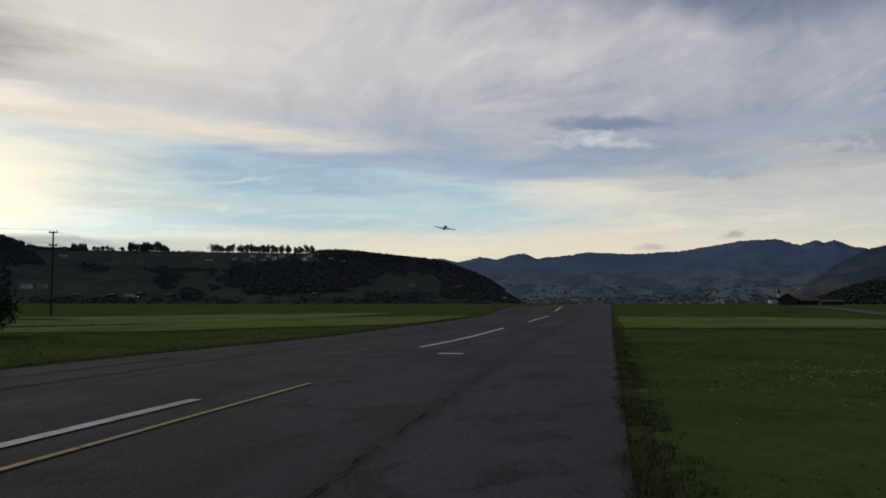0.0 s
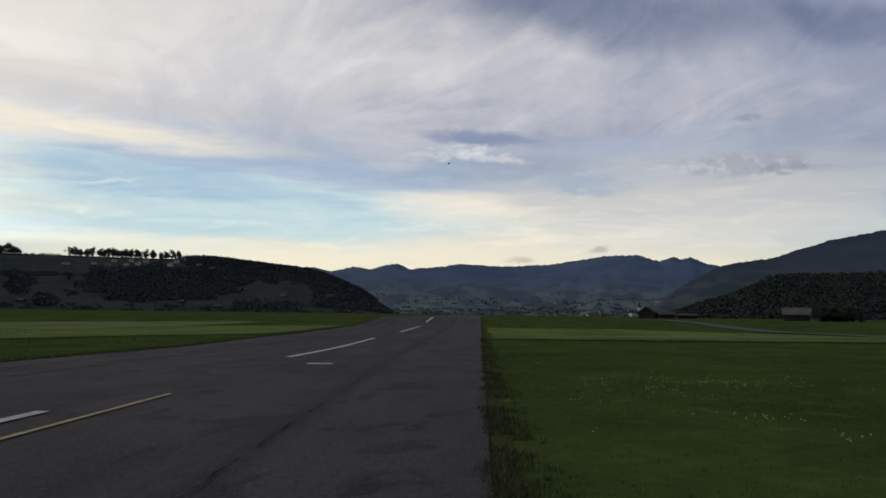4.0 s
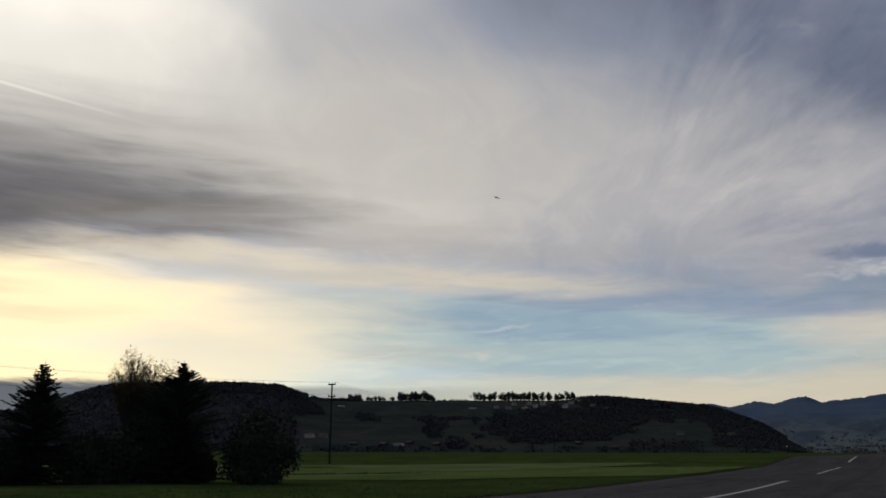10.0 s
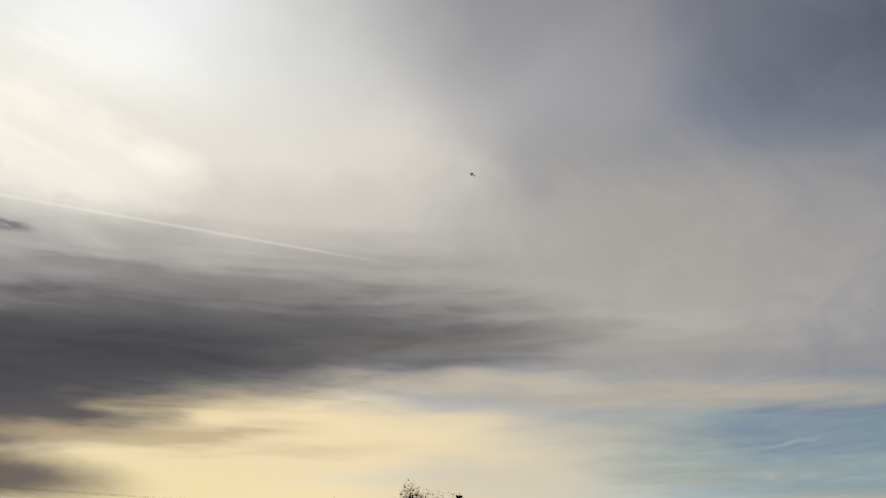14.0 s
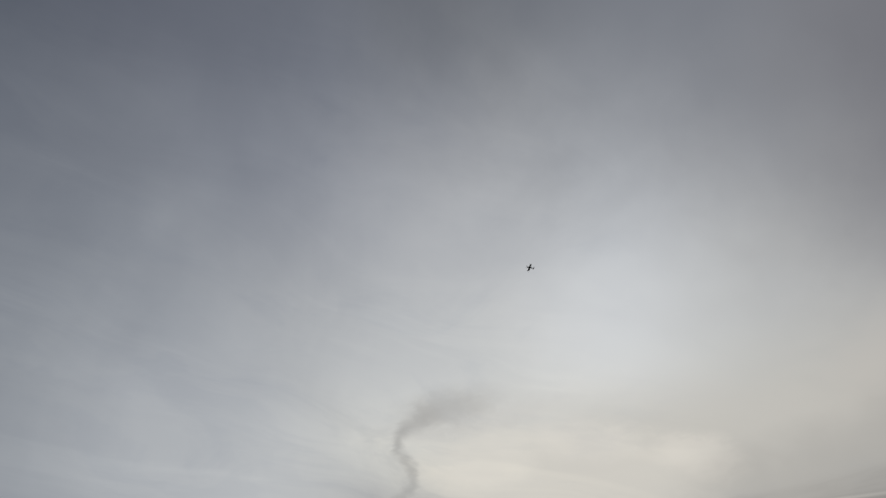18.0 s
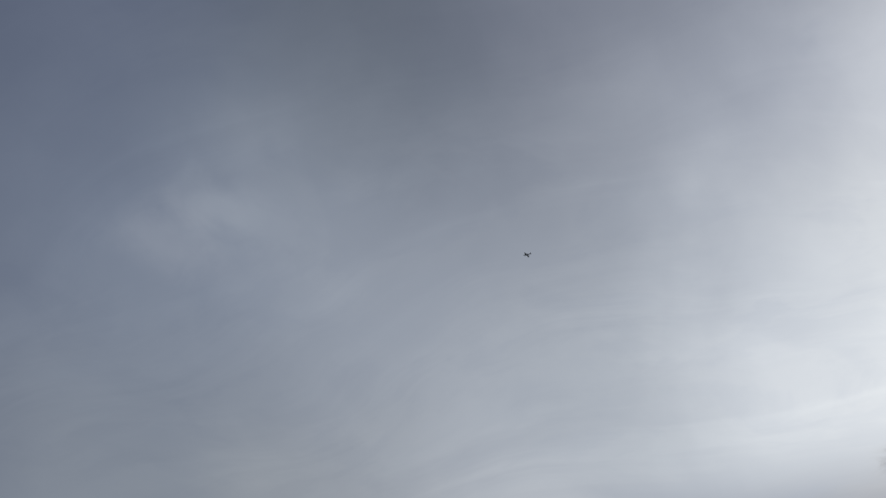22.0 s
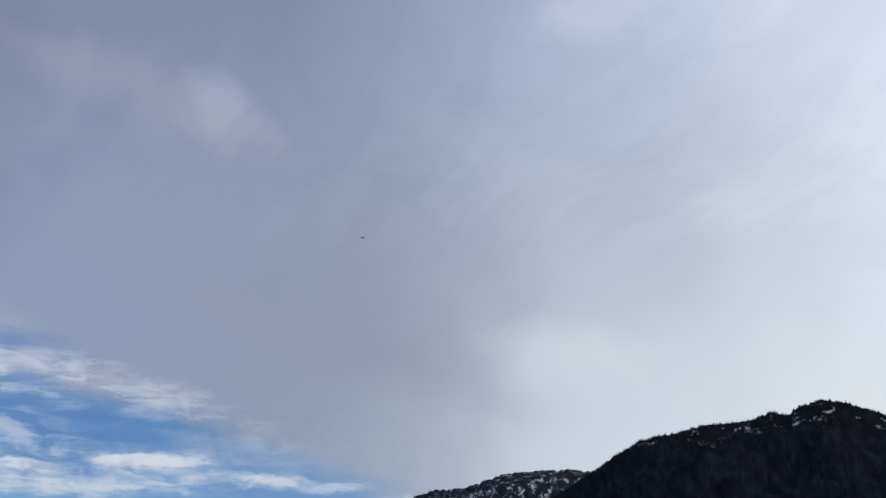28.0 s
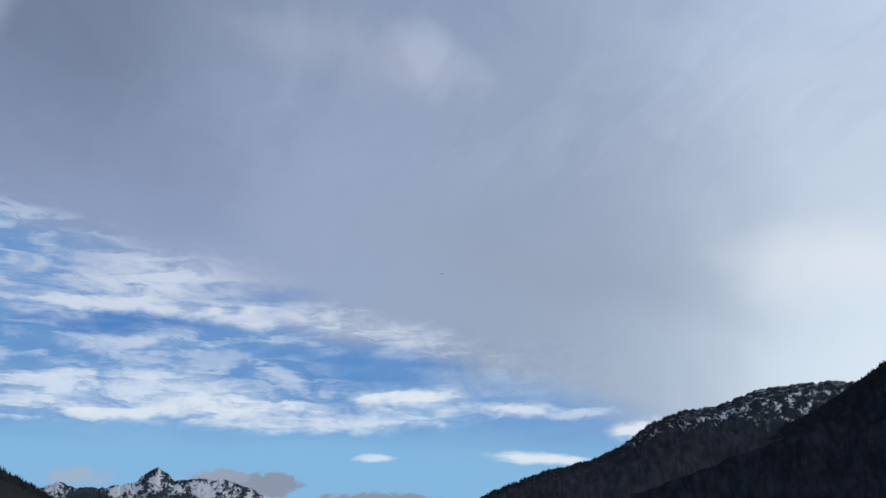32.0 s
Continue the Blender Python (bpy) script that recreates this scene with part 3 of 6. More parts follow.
cloud(192, 7.0, 9.2, 0.81, tint(216, 226, 239, 30), 0.85, tilt=0, place="wisp", grain="shred", rag=0.85, hi=1.0)
cloud(186.3, 8.8, 5.8, 1.28, tint(228, 233, 241, 30), 0.95, tilt=4, place="wisp", grain="shred", rag=0.85, hi=1.0)
cloud(186, 7.5, 5.8, 0.61, tint(206, 220, 238, 30), 0.8, place="wisp", grain="shred", rag=0.85, hi=1.0)
cloud(178.6, 8.1, 3, 0.88, tint(218, 226, 238, 30), 0.9, place="wisp", grain="shred", rag=0.85, hi=1.0)
cloud(174.5, 7.8, 3.7, 0.54, tint(206, 218, 236, 30), 0.75, place="wisp", grain="shred", rag=0.85, hi=1.0)
cloud(180, 9.8, 8, 1.22, tint(160, 182, 214, 30), 0.55, tilt=6, place="torn", grain="shred", rag=0.85)
cloud(177.3, 4.9, 4.6, 0.5, tint(228, 234, 242, 30), 0.9, place="fine", tilt=3, grain="cirrus", rag=0.7, hi=0.8)
cloud(188.5, 5.0, 1.7, 0.3, tint(216, 227, 240, 30), 0.85, place="fine", grain="cirrus", rag=0.7, hi=0.8)
cloud(170.2, 6.6, 3.2, 1.1, tint(232, 236, 242, 32), 0.9, place="fine", grain="puffy", rag=0.7)
cloud(195.2, 3.3, 3.0, 1.0, tint(140, 148, 166, 32), 0.97, place="fine", grain="puffy", rag=0.9, lo=0.12, hi=0.4)
cloud(198.4, 3.7, 2.2, 0.7, tint(152, 160, 177, 32), 0.95, place="fine", grain="puffy", rag=0.9, lo=0.1, hi=0.4)
cloud(188, 2.2, 5, 0.8, tint(138, 148, 168, 32), 0.95, place="fine", grain="puffy", rag=0.7, lo=0.1, hi=0.35)
cloud(206.8, 3.6, 2.6, 0.8, tint(165, 178, 196, 32), 0.8, place="fine", grain="puffy", rag=1.0)
sky[0] = W.mix(W.math("MULTIPLY", W.step(W.math("ADD", under_deck, W.math("MULTIPLY", W.math("SUBTRACT", cirrus, 0.5), 2.5)), 1.6, -1.8), W.step(el, 8.0, 11.0)), sky[0], deck_sky)
south = W.math("MULTIPLY", W.step(az, 166.0, 180.0), W.math("MULTIPLY", W.step(el, 5.5, 7.0), W.step(el, 15.0, 11.0)))
shade(puffy, 0.42, 0.62, (0.82, 0.89, 0.97), W.math("MULTIPLY", south, 0.45))
# the ground half below the horizon is hidden by the land
final = sky[0]
back = W.node("ShaderNodeBackground")
W.plug(back.inputs["Color"], final)
back.inputs["Strength"].default_value = 1.0
out = W.node("ShaderNodeOutputWorld")
WT.links.new(back.outputs[0], out.inputs[0])

sun_lamp = bpy.data.lights.new("sun", "SUN")
sun_lamp.energy, sun_lamp.angle, sun_lamp.color = 0.5, radians(14), (1.0, 0.93, 0.82)
sun_ob = new("sun", sun_lamp)
sun_way = Vector((-math.sin(radians(SUN_AZ)) * math.cos(radians(SUN_EL)), math.cos(radians(SUN_AZ)) * math.cos(radians(SUN_EL)), math.sin(radians(SUN_EL))))
sun_ob.matrix_world = look(sun_way * 200, (0, 0, 0))


# ---- materials ----
def material(name, base, rough=0.8, other=None, scale=1.0, spots=None, fine=0.0, bump=0.0, metal=0.0, spec=0.3, dist=0.02, stretch=(1, 1, 1)):
    """Base colour broken by a second colour over large patches and by fine grain, with relief."""
    m = bpy.data.materials.new(name)
    m.use_nodes = True
    t = Tree(m.node_tree)
    bsdf = m.node_tree.nodes["Principled BSDF"]
    bsdf.inputs["Roughness"].default_value = rough
    bsdf.inputs["Metallic"].default_value = metal
    bsdf.inputs["Specular IOR Level"].default_value = spec
    place = t.vec("MULTIPLY", t.node("ShaderNodeTexCoord").outputs["Object"], stretch)
    colour = base
    n1 = t.noise(place, scale, 5.0, 0.6, 0.4)
    n2 = t.noise(place, scale * 13.0, 4.0, 0.65)
    if other:
        colour = t.mix(t.step(n1, 0.38, 0.62), base, other)
    if spots:
        colour = t.mix(t.step(t.noise(place, scale * 4.0, 5.0, 0.6), 0.55, 0.68), colour, spots)
    if fine:
        colour = t.mix(1.0, colour, t.mix(n2, (1 - fine, 1 - fine, 1 - fine), (1 + fine, 1 + fine, 1 + fine)), "MULTIPLY")
    t.plug(bsdf.inputs["Base Color"], colour)
    if bump:
        b = t.node("ShaderNodeBump")
        b.inputs["Strength"].default_value, b.inputs["Distance"].default_value = bump, dist
        t.plug(b.inputs["Height"], n2)
        t.plug(bsdf.inputs["Normal"], b.outputs[0])
    return m


grass_mat = material("grass", (0.043, 0.063, 0.0180), 0.9, (0.029, 0.046, 0.0135), 0.2, (0.061, 0.071, 0.023), 0.45, 0.5, spec=0.0)
meadow_mat = material("mown_grass", (0.108, 0.128, 0.055), 0.9, (0.078, 0.100, 0.040), 0.1, None, 0.25, 0.3, spec=0.0)
fresh_mat = material("fresh_mown_grass", (0.090, 0.118, 0.037), 0.9, (0.064, 0.092, 0.029), 0.12, (0.114, 0.126, 0.047), 0.35, 0.4, spec=0.0, stretch=(1, 0.35, 1))
verge_mat = material("worn_verge", (0.042, 0.038, 0.022), 0.95, (0.030, 0.040, 0.014), 0.9, (0.058, 0.047, 0.032), 0.5, 0.6, spec=0.0)


def asphalt():
    """Old dark asphalt: broad paler and darker patches, streaks along the runway, stone grain."""
    m = bpy.data.materials.new("asphalt")
    m.use_nodes = True
    t = Tree(m.node_tree)
    bsdf = m.node_tree.nodes["Principled BSDF"]
    bsdf.inputs["Roughness"].default_value, bsdf.inputs["Specular IOR Level"].default_value = 0.9, 0.08
    place = t.node("ShaderNodeTexCoord").outputs["Object"]
    broad_n = t.noise(t.vec("MULTIPLY", place, (1.0, 0.4, 1.0)), 0.25, 5.0, 0.6, 0.5)
    lane = t.noise(t.vec("MULTIPLY", place, (1.0, 0.05, 1.0)), 0.9, 4.0, 0.6, 0.3)
    stain = t.noise(t.vec("MULTIPLY", place, (1.0, 0.6, 1.0)), 0.8, 6.0, 0.65, 0.8)
    grit = t.noise(place, 22.0, 5.0, 0.75)
    px, py, pz = t.split(place)
    # two lanes laid side by side: the joint between them is a soft dark band that wanders
    joint = t.math("ADD", t.math("ADD", px, 2.62), t.math("MULTIPLY", t.math("MINIMUM", t.math("MAXIMUM", t.math("SUBTRACT", py, 7.0), 0.0), 35.0), 0.03))
    joint = t.math("ADD", joint, t.math("MULTIPLY", t.math("SUBTRACT", t.noise(place, 0.5, 4.0, 0.6), 0.5), 0.35))
    smear = t.math("MULTIPLY", t.step(t.math("ABSOLUTE", joint), 0.05, 0.42, 1.0, 0.0), t.step(t.noise(t.vec("MULTIPLY", place, (1.0, 0.3, 1.0)), 0.9, 5.0, 0.6), 0.3, 0.55, 0.35, 1.0))
    pale = t.math("MULTIPLY", t.step(joint, -0.1, 0.5), 0.45)
    stone = t.node("ShaderNodeTexVoronoi")
    t.plug(stone.inputs["Vector"], place)
    stone.inputs["Scale"].default_value = 70.0
    colour = t.mix(t.step(broad_n, 0.42, 0.58), (0.035, 0.0300, 0.0345), (0.0215, 0.0185, 0.0215))
    colour = t.mix(t.math("MULTIPLY", t.step(lane, 0.42, 0.62), 0.5), colour, (0.043, 0.0378, 0.0425))
    colour = t.mix(pale, colour, (0.041, 0.037, 0.041))
    colour = t.mix(t.math("MULTIPLY", smear, 0.75), colour, (0.0165, 0.0145, 0.0165))
    colour = t.mix(t.math("MULTIPLY", t.step(stain, 0.52, 0.62), 0.9), colour, (0.0165, 0.0147, 0.0167))
    colour = t.mix(1.0, colour, t.mix(t.step(grit, 0.3, 0.7), (0.55, 0.55, 0.55), (1.45, 1.45, 1.45)), "MULTIPLY")
    colour = t.mix(t.math("MULTIPLY", t.step(t.split(stone.outputs["Color"])[0], 0.8, 0.95), 0.5), colour, (0.085, 0.08, 0.082))
    t.plug(bsdf.inputs["Base Color"], colour)
    b = t.node("ShaderNodeBump")
    b.inputs["Strength"].default_value, b.inputs["Distance"].default_value = 0.5, 0.012
    t.plug(b.inputs["Height"], t.math("ADD", grit, t.math("MULTIPLY", stone.outputs["Distance"], 0.6)))
    t.plug(bsdf.inputs["Normal"], b.outputs[0])
    return m


asphalt_mat = asphalt()
seam_mat = material("tar_seam", (0.019, 0.0168, 0.019), 0.85, (0.031, 0.0272, 0.0308), 1.5, None, 0.2, 0.2, spec=0.0)
white_mat = material("road_paint_white", (0.42, 0.41, 0.40), 0.8, (0.32, 0.31, 0.30), 1.2, (0.2, 0.19, 0.19), 0.2, 0.15, spec=0.05)
yellow_mat = material("road_paint_yellow", (0.31, 0.25, 0.135), 0.8, (0.25, 0.2, 0.11), 1.2, (0.14, 0.11, 0.06), 0.2, 0.15, spec=0.05)
gravel_mat = material("gravel", (0.040, 0.040, 0.032), 0.95, (0.030, 0.034, 0.022), 0.5, None, 0.4, 0.4)
# pasture greens raised and cooled so the colour itself carries aerial haze
hill_mat = material("hazy_hill_pasture", (0.025, 0.031, 0.030), 0.95, (0.036, 0.041, 0.034), 0.016, (0.020, 0.025, 0.029), 0.3, spec=0.0)


def mountainside(name, wood_c, high_c, field_c, copse_c, low, high, reach):
    """Wooded mountain above, a patchwork of fields, hedges and copses below."""
    m = bpy.data.materials.new(name)
    m.use_nodes = True
    t = Tree(m.node_tree)
    bsdf = m.node_tree.nodes["Principled BSDF"]
    bsdf.inputs["Roughness"].default_value, bsdf.inputs["Specular IOR Level"].default_value = 0.95, 0.0
    place = t.node("ShaderNodeTexCoord").outputs["Object"]
    x, y, z = t.split(place)
    side = t.xyz(t.math("MULTIPLY", t.math("ARCTAN2", x, y), reach), t.math("MULTIPLY", z, 2.2))
    spur = t.noise(place, 0.0035, 6.0, 0.62, 0.5)
    patch_n = t.noise(side, 0.009, 6.0, 0.62, 0.4)
    hedge = t.noise(side, 0.03, 4.0, 0.7, 0.3)
    upper = t.mix(t.step(spur, 0.4, 0.6), wood_c, high_c)
    lower = t.mix(t.step(patch_n, 0.44, 0.56), copse_c, field_c)
    lower = t.mix(t.math("MULTIPLY", t.step(hedge, 0.54, 0.62), 0.6), lower, copse_c)
    rise = t.step(t.math("ADD", z, t.math("MULTIPLY", t.math("SUBTRACT", patch_n, 0.5), 220.0)), low, high)
    t.plug(bsdf.inputs["Base Color"], t.mix(rise, lower, upper))
    return m


# the distant range holds its haze as pale blue in the base colours
far_mat = mountainside("hazy_far_mountain", (0.057, 0.082, 0.136), (0.072, 0.098, 0.145), (0.094, 0.116, 0.122), (0.056, 0.073, 0.096), 60.0, 170.0, 3000.0)
# same haze blue mixed into the nearer upland, only darker
side_mat = mountainside("hazy_wooded_upland", (0.030, 0.041, 0.062), (0.037, 0.049, 0.067), (0.052, 0.064, 0.068), (0.031, 0.041, 0.052), 60.0, 170.0, 1900.0)
wood_mat = material("forest_floor", (0.020, 0.024, 0.026), 0.95, (0.024, 0.029, 0.028), 0.01, None, 0.3, spec=0.0)


def snow_material(name, line, full, cover, reach, grain=1.0, rock_c=(0.024, 0.030, 0.044), brink=1.2, ledges=0.64):
    """Dark rock and wood with snow in gullies, on ledges and in loose patches above a height."""
    m = bpy.data.materials.new(name)
    m.use_nodes = True
    t = Tree(m.node_tree)
    bsdf = m.node_tree.nodes["Principled BSDF"]
    bsdf.inputs["Roughness"].default_value, bsdf.inputs["Specular IOR Level"].default_value = 0.95, 0.0
    place = t.node("ShaderNodeTexCoord").outputs["Object"]
    x, y, z = t.split(place)
    u = t.math("MULTIPLY", t.math("ARCTAN2", x, y), reach)
    steep = t.xyz(u, t.math("MULTIPLY", z, 0.7))
    ledge = t.xyz(t.math("MULTIPLY", u, 0.6), t.math("MULTIPLY", z, 1.6), 5.0)
    rock = t.mix(t.step(t.noise(steep, 0.03, 7.0, 0.7), 0.4, 0.6), tuple(0.6 * c for c in rock_c), rock_c)
    rock = t.mix(t.step(t.noise(t.xyz(u, t.math("MULTIPLY", z, 0.25)), 0.05, 6.0, 0.7), 0.45, 0.62), rock, tuple(0.5 * c for c in rock_c))
    region = t.noise(steep, 0.008 * grain, 4.0, 0.55, 0.4)
    gully_n = t.noise(steep, 0.022 * grain, 6.0, 0.65, 1.6)
    ledge_n = t.noise(ledge, 0.03 * grain, 6.0, 0.65, 0.8)
    heap = t.math("ADD", t.math("MULTIPLY", region, 0.4), t.math("ADD", t.math("MULTIPLY", gully_n, 0.4), t.math("MULTIPLY", ledge_n, 0.2)))
    up = t.step(t.math("ADD", z, t.math("MULTIPLY", t.math("SUBTRACT", region, 0.5), 260.0)), line, full)
    lie = t.step(heap, 1.0 - cover, 1.0 - cover + 0.015)
    # the brink itself is bare but for thin ledges
    height = t.node("ShaderNodeAttribute", attribute_name="rise").outputs["Fac"]
    bare = t.step(t.math("ADD", height, t.math("MULTIPLY", t.math("SUBTRACT", region, 0.5), 0.12)), brink, brink + 0.05)
    shelf = t.step(t.noise(t.xyz(t.math("MULTIPLY", u, 0.25), t.math("MULTIPLY", z, 2.6), 3.0), 0.035 * grain, 6.0, 0.6, 0.6), ledges, ledges + 0.02)
    lie = t.math("MAXIMUM", t.math("MULTIPLY", lie, t.math("SUBTRACT", 1.0, bare)), t.math("MULTIPLY", shelf, bare))
    t.plug(bsdf.inputs["Base Color"], t.mix(t.math("MULTIPLY", up, lie), rock, (0.46, 0.49, 0.54)))
    return m


# rock tones contain painted blue haze, palest in the farthest range
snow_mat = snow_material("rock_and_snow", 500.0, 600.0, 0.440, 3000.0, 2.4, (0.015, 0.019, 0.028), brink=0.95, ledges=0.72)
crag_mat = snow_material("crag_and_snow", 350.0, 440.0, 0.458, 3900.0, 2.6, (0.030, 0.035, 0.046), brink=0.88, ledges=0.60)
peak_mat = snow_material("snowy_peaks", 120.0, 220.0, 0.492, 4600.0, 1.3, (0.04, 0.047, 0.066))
leaf_mat = material("leaves", (0.034, 0.039, 0.027), 0.85, (0.028, 0.033, 0.023), 0.5, None, 0.25, spec=0.1)
needle_mat = material("needles", (0.026, 0.030, 0.024), 0.85, (0.031, 0.036, 0.027), 0.6, None, 0.4, spec=0.1)
bark_mat = material("bark", (0.03, 0.025, 0.019), 0.95, (0.022, 0.019, 0.015), 2.0, None, 0.4, 0.4)
blossom_mat = material("young_leaves", (0.085, 0.068, 0.03), 0.85, (0.065, 0.053, 0.022), 0.8, None, 0.3, spec=0.1)
# valley trees are blue-grey: the haze before them is painted into the leaves
far_leaf_mat = material("hazy_far_trees", (0.070, 0.087, 0.104), 0.95, (0.084, 0.099, 0.110), 0.01, None, 0.2, spec=0.0)
# lifted and blued against near leaves to imitate haze over the hill
far_wood_mat = material("hazy_hillside_trees", (0.040, 0.045, 0.053), 0.95, (0.048, 0.052, 0.056), 0.02, (0.036, 0.041, 0.050), 0.2, spec=0.0)
near_wood_mat = material("near_hillside_trees", (0.030, 0.038, 0.036), 0.95, (0.038, 0.046, 0.038), 0.02, (0.026, 0.032, 0.034), 0.2, spec=0.0)
spruce_mat = material("mountain_spruces", (0.016, 0.020, 0.026), 0.95, (0.021, 0.025, 0.028), 0.02, (0.013, 0.016, 0.023), 0.25, spec=0.0)


def speckle(m, low, high):
    """Single trees of a wood differ in tone."""
    t = Tree(m.node_tree)
    socket = m.node_tree.nodes["Principled BSDF"].inputs["Base Color"]
    before = socket.links[0].from_socket
    own = t.node("ShaderNodeNewGeometry").outputs["Random Per Island"]
    t.plug(socket, t.mix(1.0, before, t.mix(own, (low, low, low), (high, high * 0.98, high * 0.9)), "MULTIPLY"))


speckle(far_wood_mat, 0.85, 1.12)
speckle(far_leaf_mat, 0.75, 1.2)


def half_wooded(m, a0, a1, wood_c):
    """The western half of the hill is all wood."""
    t = Tree(m.node_tree)
    socket = m.node_tree.nodes["Principled BSDF"].inputs["Base Color"]
    before = socket.links[0].from_socket
    place = t.node("ShaderNodeTexCoord").outputs["Object"]
    x, y, z = t.split(place)
    turn = t.math("MULTIPLY", t.math("ARCTAN2", t.math("MULTIPLY", x, -1.0), y), 180 / math.pi)
    edge = t.math("ADD", turn, t.math("MULTIPLY", t.math("SUBTRACT", t.noise(place, 0.01, 4.0), 0.5), 8.0))
    t.plug(socket, t.mix(t.step(edge, a0, a1), before, wood_c))


# the wood's colour includes a blue-grey lift standing in for haze
half_wooded(hill_mat, 37.0, 41.0, (0.030, 0.032, 0.039))


# ---- land ----
def mesh(name, verts, faces, mat, smooth=False):
    me = bpy.data.meshes.new(name)
    me.from_pydata(verts, [], faces)
    for m in (mat if isinstance(mat, (list, tuple)) else (mat,)):
        me.materials.append(m)
    if smooth:
        me.polygons.foreach_set("use_smooth", [True] * len(me.polygons))
    me.update()
    return me


def part(name, bm, mat, parent, label=""):
    """Links a bmesh or mesh as one mesh object under a thing or a part."""
    if isinstance(bm, bmesh.types.BMesh):
        me = bpy.data.meshes.new(name)
        bm.to_mesh(me)
        bm.free()
        me.materials.append(mat)
    else:
        me = bm
    ob = new(name, me)
    ob.parent = parent
    if label:
        ob["label"] = label
    return ob


def smoothstep(a, b, v):
    v = min(max((v - a) / (b - a), 0.0), 1.0)
    return v * v * (3 - 2 * v)


def land_z(x, y):
    """The airfield is level, dips a little, rises over a low swell ahead and goes on almost level."""
    q = y + 0.25 * abs(x + 7)
    r = math.hypot(x, y)
    z = 0.22 * smoothstep(70, 104, q) + 1.15 * smoothstep(100, 140, q)
    dip = -0.10 * math.exp(-((y - 44) / 13) ** 2)
    return z + dip + max(0.0, min(r - 180, 900)) * 0.002


RUN_L, RUN_R = -15.3, 0.2
XS = [-4900, -3600, -2600, -1900, -1400, -1000, -700, -500, -380, -280, -210, -160, -125, -100, -80, -64, -52, -42, -34, -27, -22, -18.5, RUN_L - 0.02, RUN_L + 0.15,
      -12, -9, -7.5, -6, -4, -2, RUN_R - 0.15, RUN_R + 0.02, 0.6, 1.1, 2, 3.5, 5.5, 8, 11, 15, 20, 26, 33, 41, 50, 62, 78, 100, 130, 170, 220, 300, 420, 600, 850, 1200, 1700, 2400, 3400, 4900]
YS = [-4900, -3400, -2300, -1500, -1000, -600, -350, -200, -110, -60, -35, -20, -10, -4, 0, 3, 6, 9, 12, 15, 18, 22, 26, 30, 35, 40, 46, 52, 58, 64] + list(range(68, 152, 3)) + \
     [156, 162, 170, 180, 195, 215, 240, 280, 340, 420, 550, 750, 1000, 1400, 2000, 2800, 3800, 4900]
gv, gf = [], []
for y in YS:
    for x in XS:
        inside = RUN_L < x < RUN_R and -120 < y < 430
        bump = 0.0 if RUN_L - 1 < x < RUN_R + 0.5 else 0.03 * noise.noise((x * 0.11, y * 0.11, 0.3)) * smoothstep(300, 100, abs(y))
        gv.append((x, y, land_z(x, y) + bump - (0.12 if inside else 0.0)))
nx = len(XS)
for j in range(len(YS) - 1):
    for i in range(nx - 1):
        gf.append((j * nx + i, j * nx + i + 1, (j + 1) * nx + i + 1, (j + 1) * nx + i))
ground = new("ground", mesh("ground", gv, gf, grass_mat, True))
tagged(ground, "level green airfield grass with darker and lighter patches", "grass", kind="structure")


def strip(name, left, right, y0, y1, mat, lift, step=2.0, wave=0.0, thick=0.0, seed=0.0, drift=None, rate=0.35, pair=9.0):
    """A band lying on the land from y0 to y1 between two x, with a wavy edge if wave is given."""
    n = max(1, int((y1 - y0) / step))
    ys = [y0 + (y1 - y0) * k / n for k in range(n + 1)]
    verts, faces = [], []
    for y in ys:
        off = drift(y) if drift else 0.0
        a = left + off + wave * noise.noise((y * rate, seed, 0.0))
        b = right + off + wave * noise.noise((y * rate, seed + pair, 0.0))
        for x in (a, b):
            verts.append((x, y, land_z(x, y) + lift))
    if thick:
        low = len(verts)
        verts += [(x, y, z - thick) for x, y, z in verts]
        for k in range(n):
            faces.append((2 * k, low + 2 * k, low + 2 * k + 2, 2 * k + 2))
            faces.append((2 * k + 1, 2 * k + 3, low + 2 * k + 3, low + 2 * k + 1))
        faces.append((0, 1, low + 1, low))
    for k in range(n):
        faces.append((2 * k, 2 * k + 1, 2 * k + 3, 2 * k + 2))
    return mesh(name, verts, faces, mat)


def grid_strip(name, left, right, y0, y1, mat, lift, cols, step=3.0, thick=0.0):
    n = int((y1 - y0) / step)
    verts, faces = [], []
    for k in range(n + 1):
        y = y0 + (y1 - y0) * k / n
        for c in range(cols + 1):
            x = left + (right - left) * c / cols
            verts.append((x, y, land_z(x, y) + lift + 0.012 * noise.noise((x * 0.4, y * 0.12, 4.0))))
    for k in range(n):
        for c in range(cols):
            a = k * (cols + 1) + c
            faces.append((a, a + 1, a + cols + 2, a + cols + 1))
    return mesh(name, verts, faces, mat, True)


runway = new("runway", grid_strip("runway", RUN_L, RUN_R, -100, 420, asphalt_mat, 0.03, 8))
tagged(runway, "long dark asphalt runway with worn patches and tar seams", "runway", kind="structure")


def creep(y):
    """The seam wanders towards the middle of the runway."""
    return -0.03 * min(max(y - 7.0, 0.0), 35.0) + 0.07 * noise.noise((y * 0.22, 2.0, 0.0)) + 0.03 * noise.noise((y * 0.9, 5.0, 0.0))


def creep_left(y):
    return 0.3 * noise.noise((y * 0.12, 7.0, 0.0)) + 0.08 * noise.noise((y * 0.6, 8.0, 0.0))


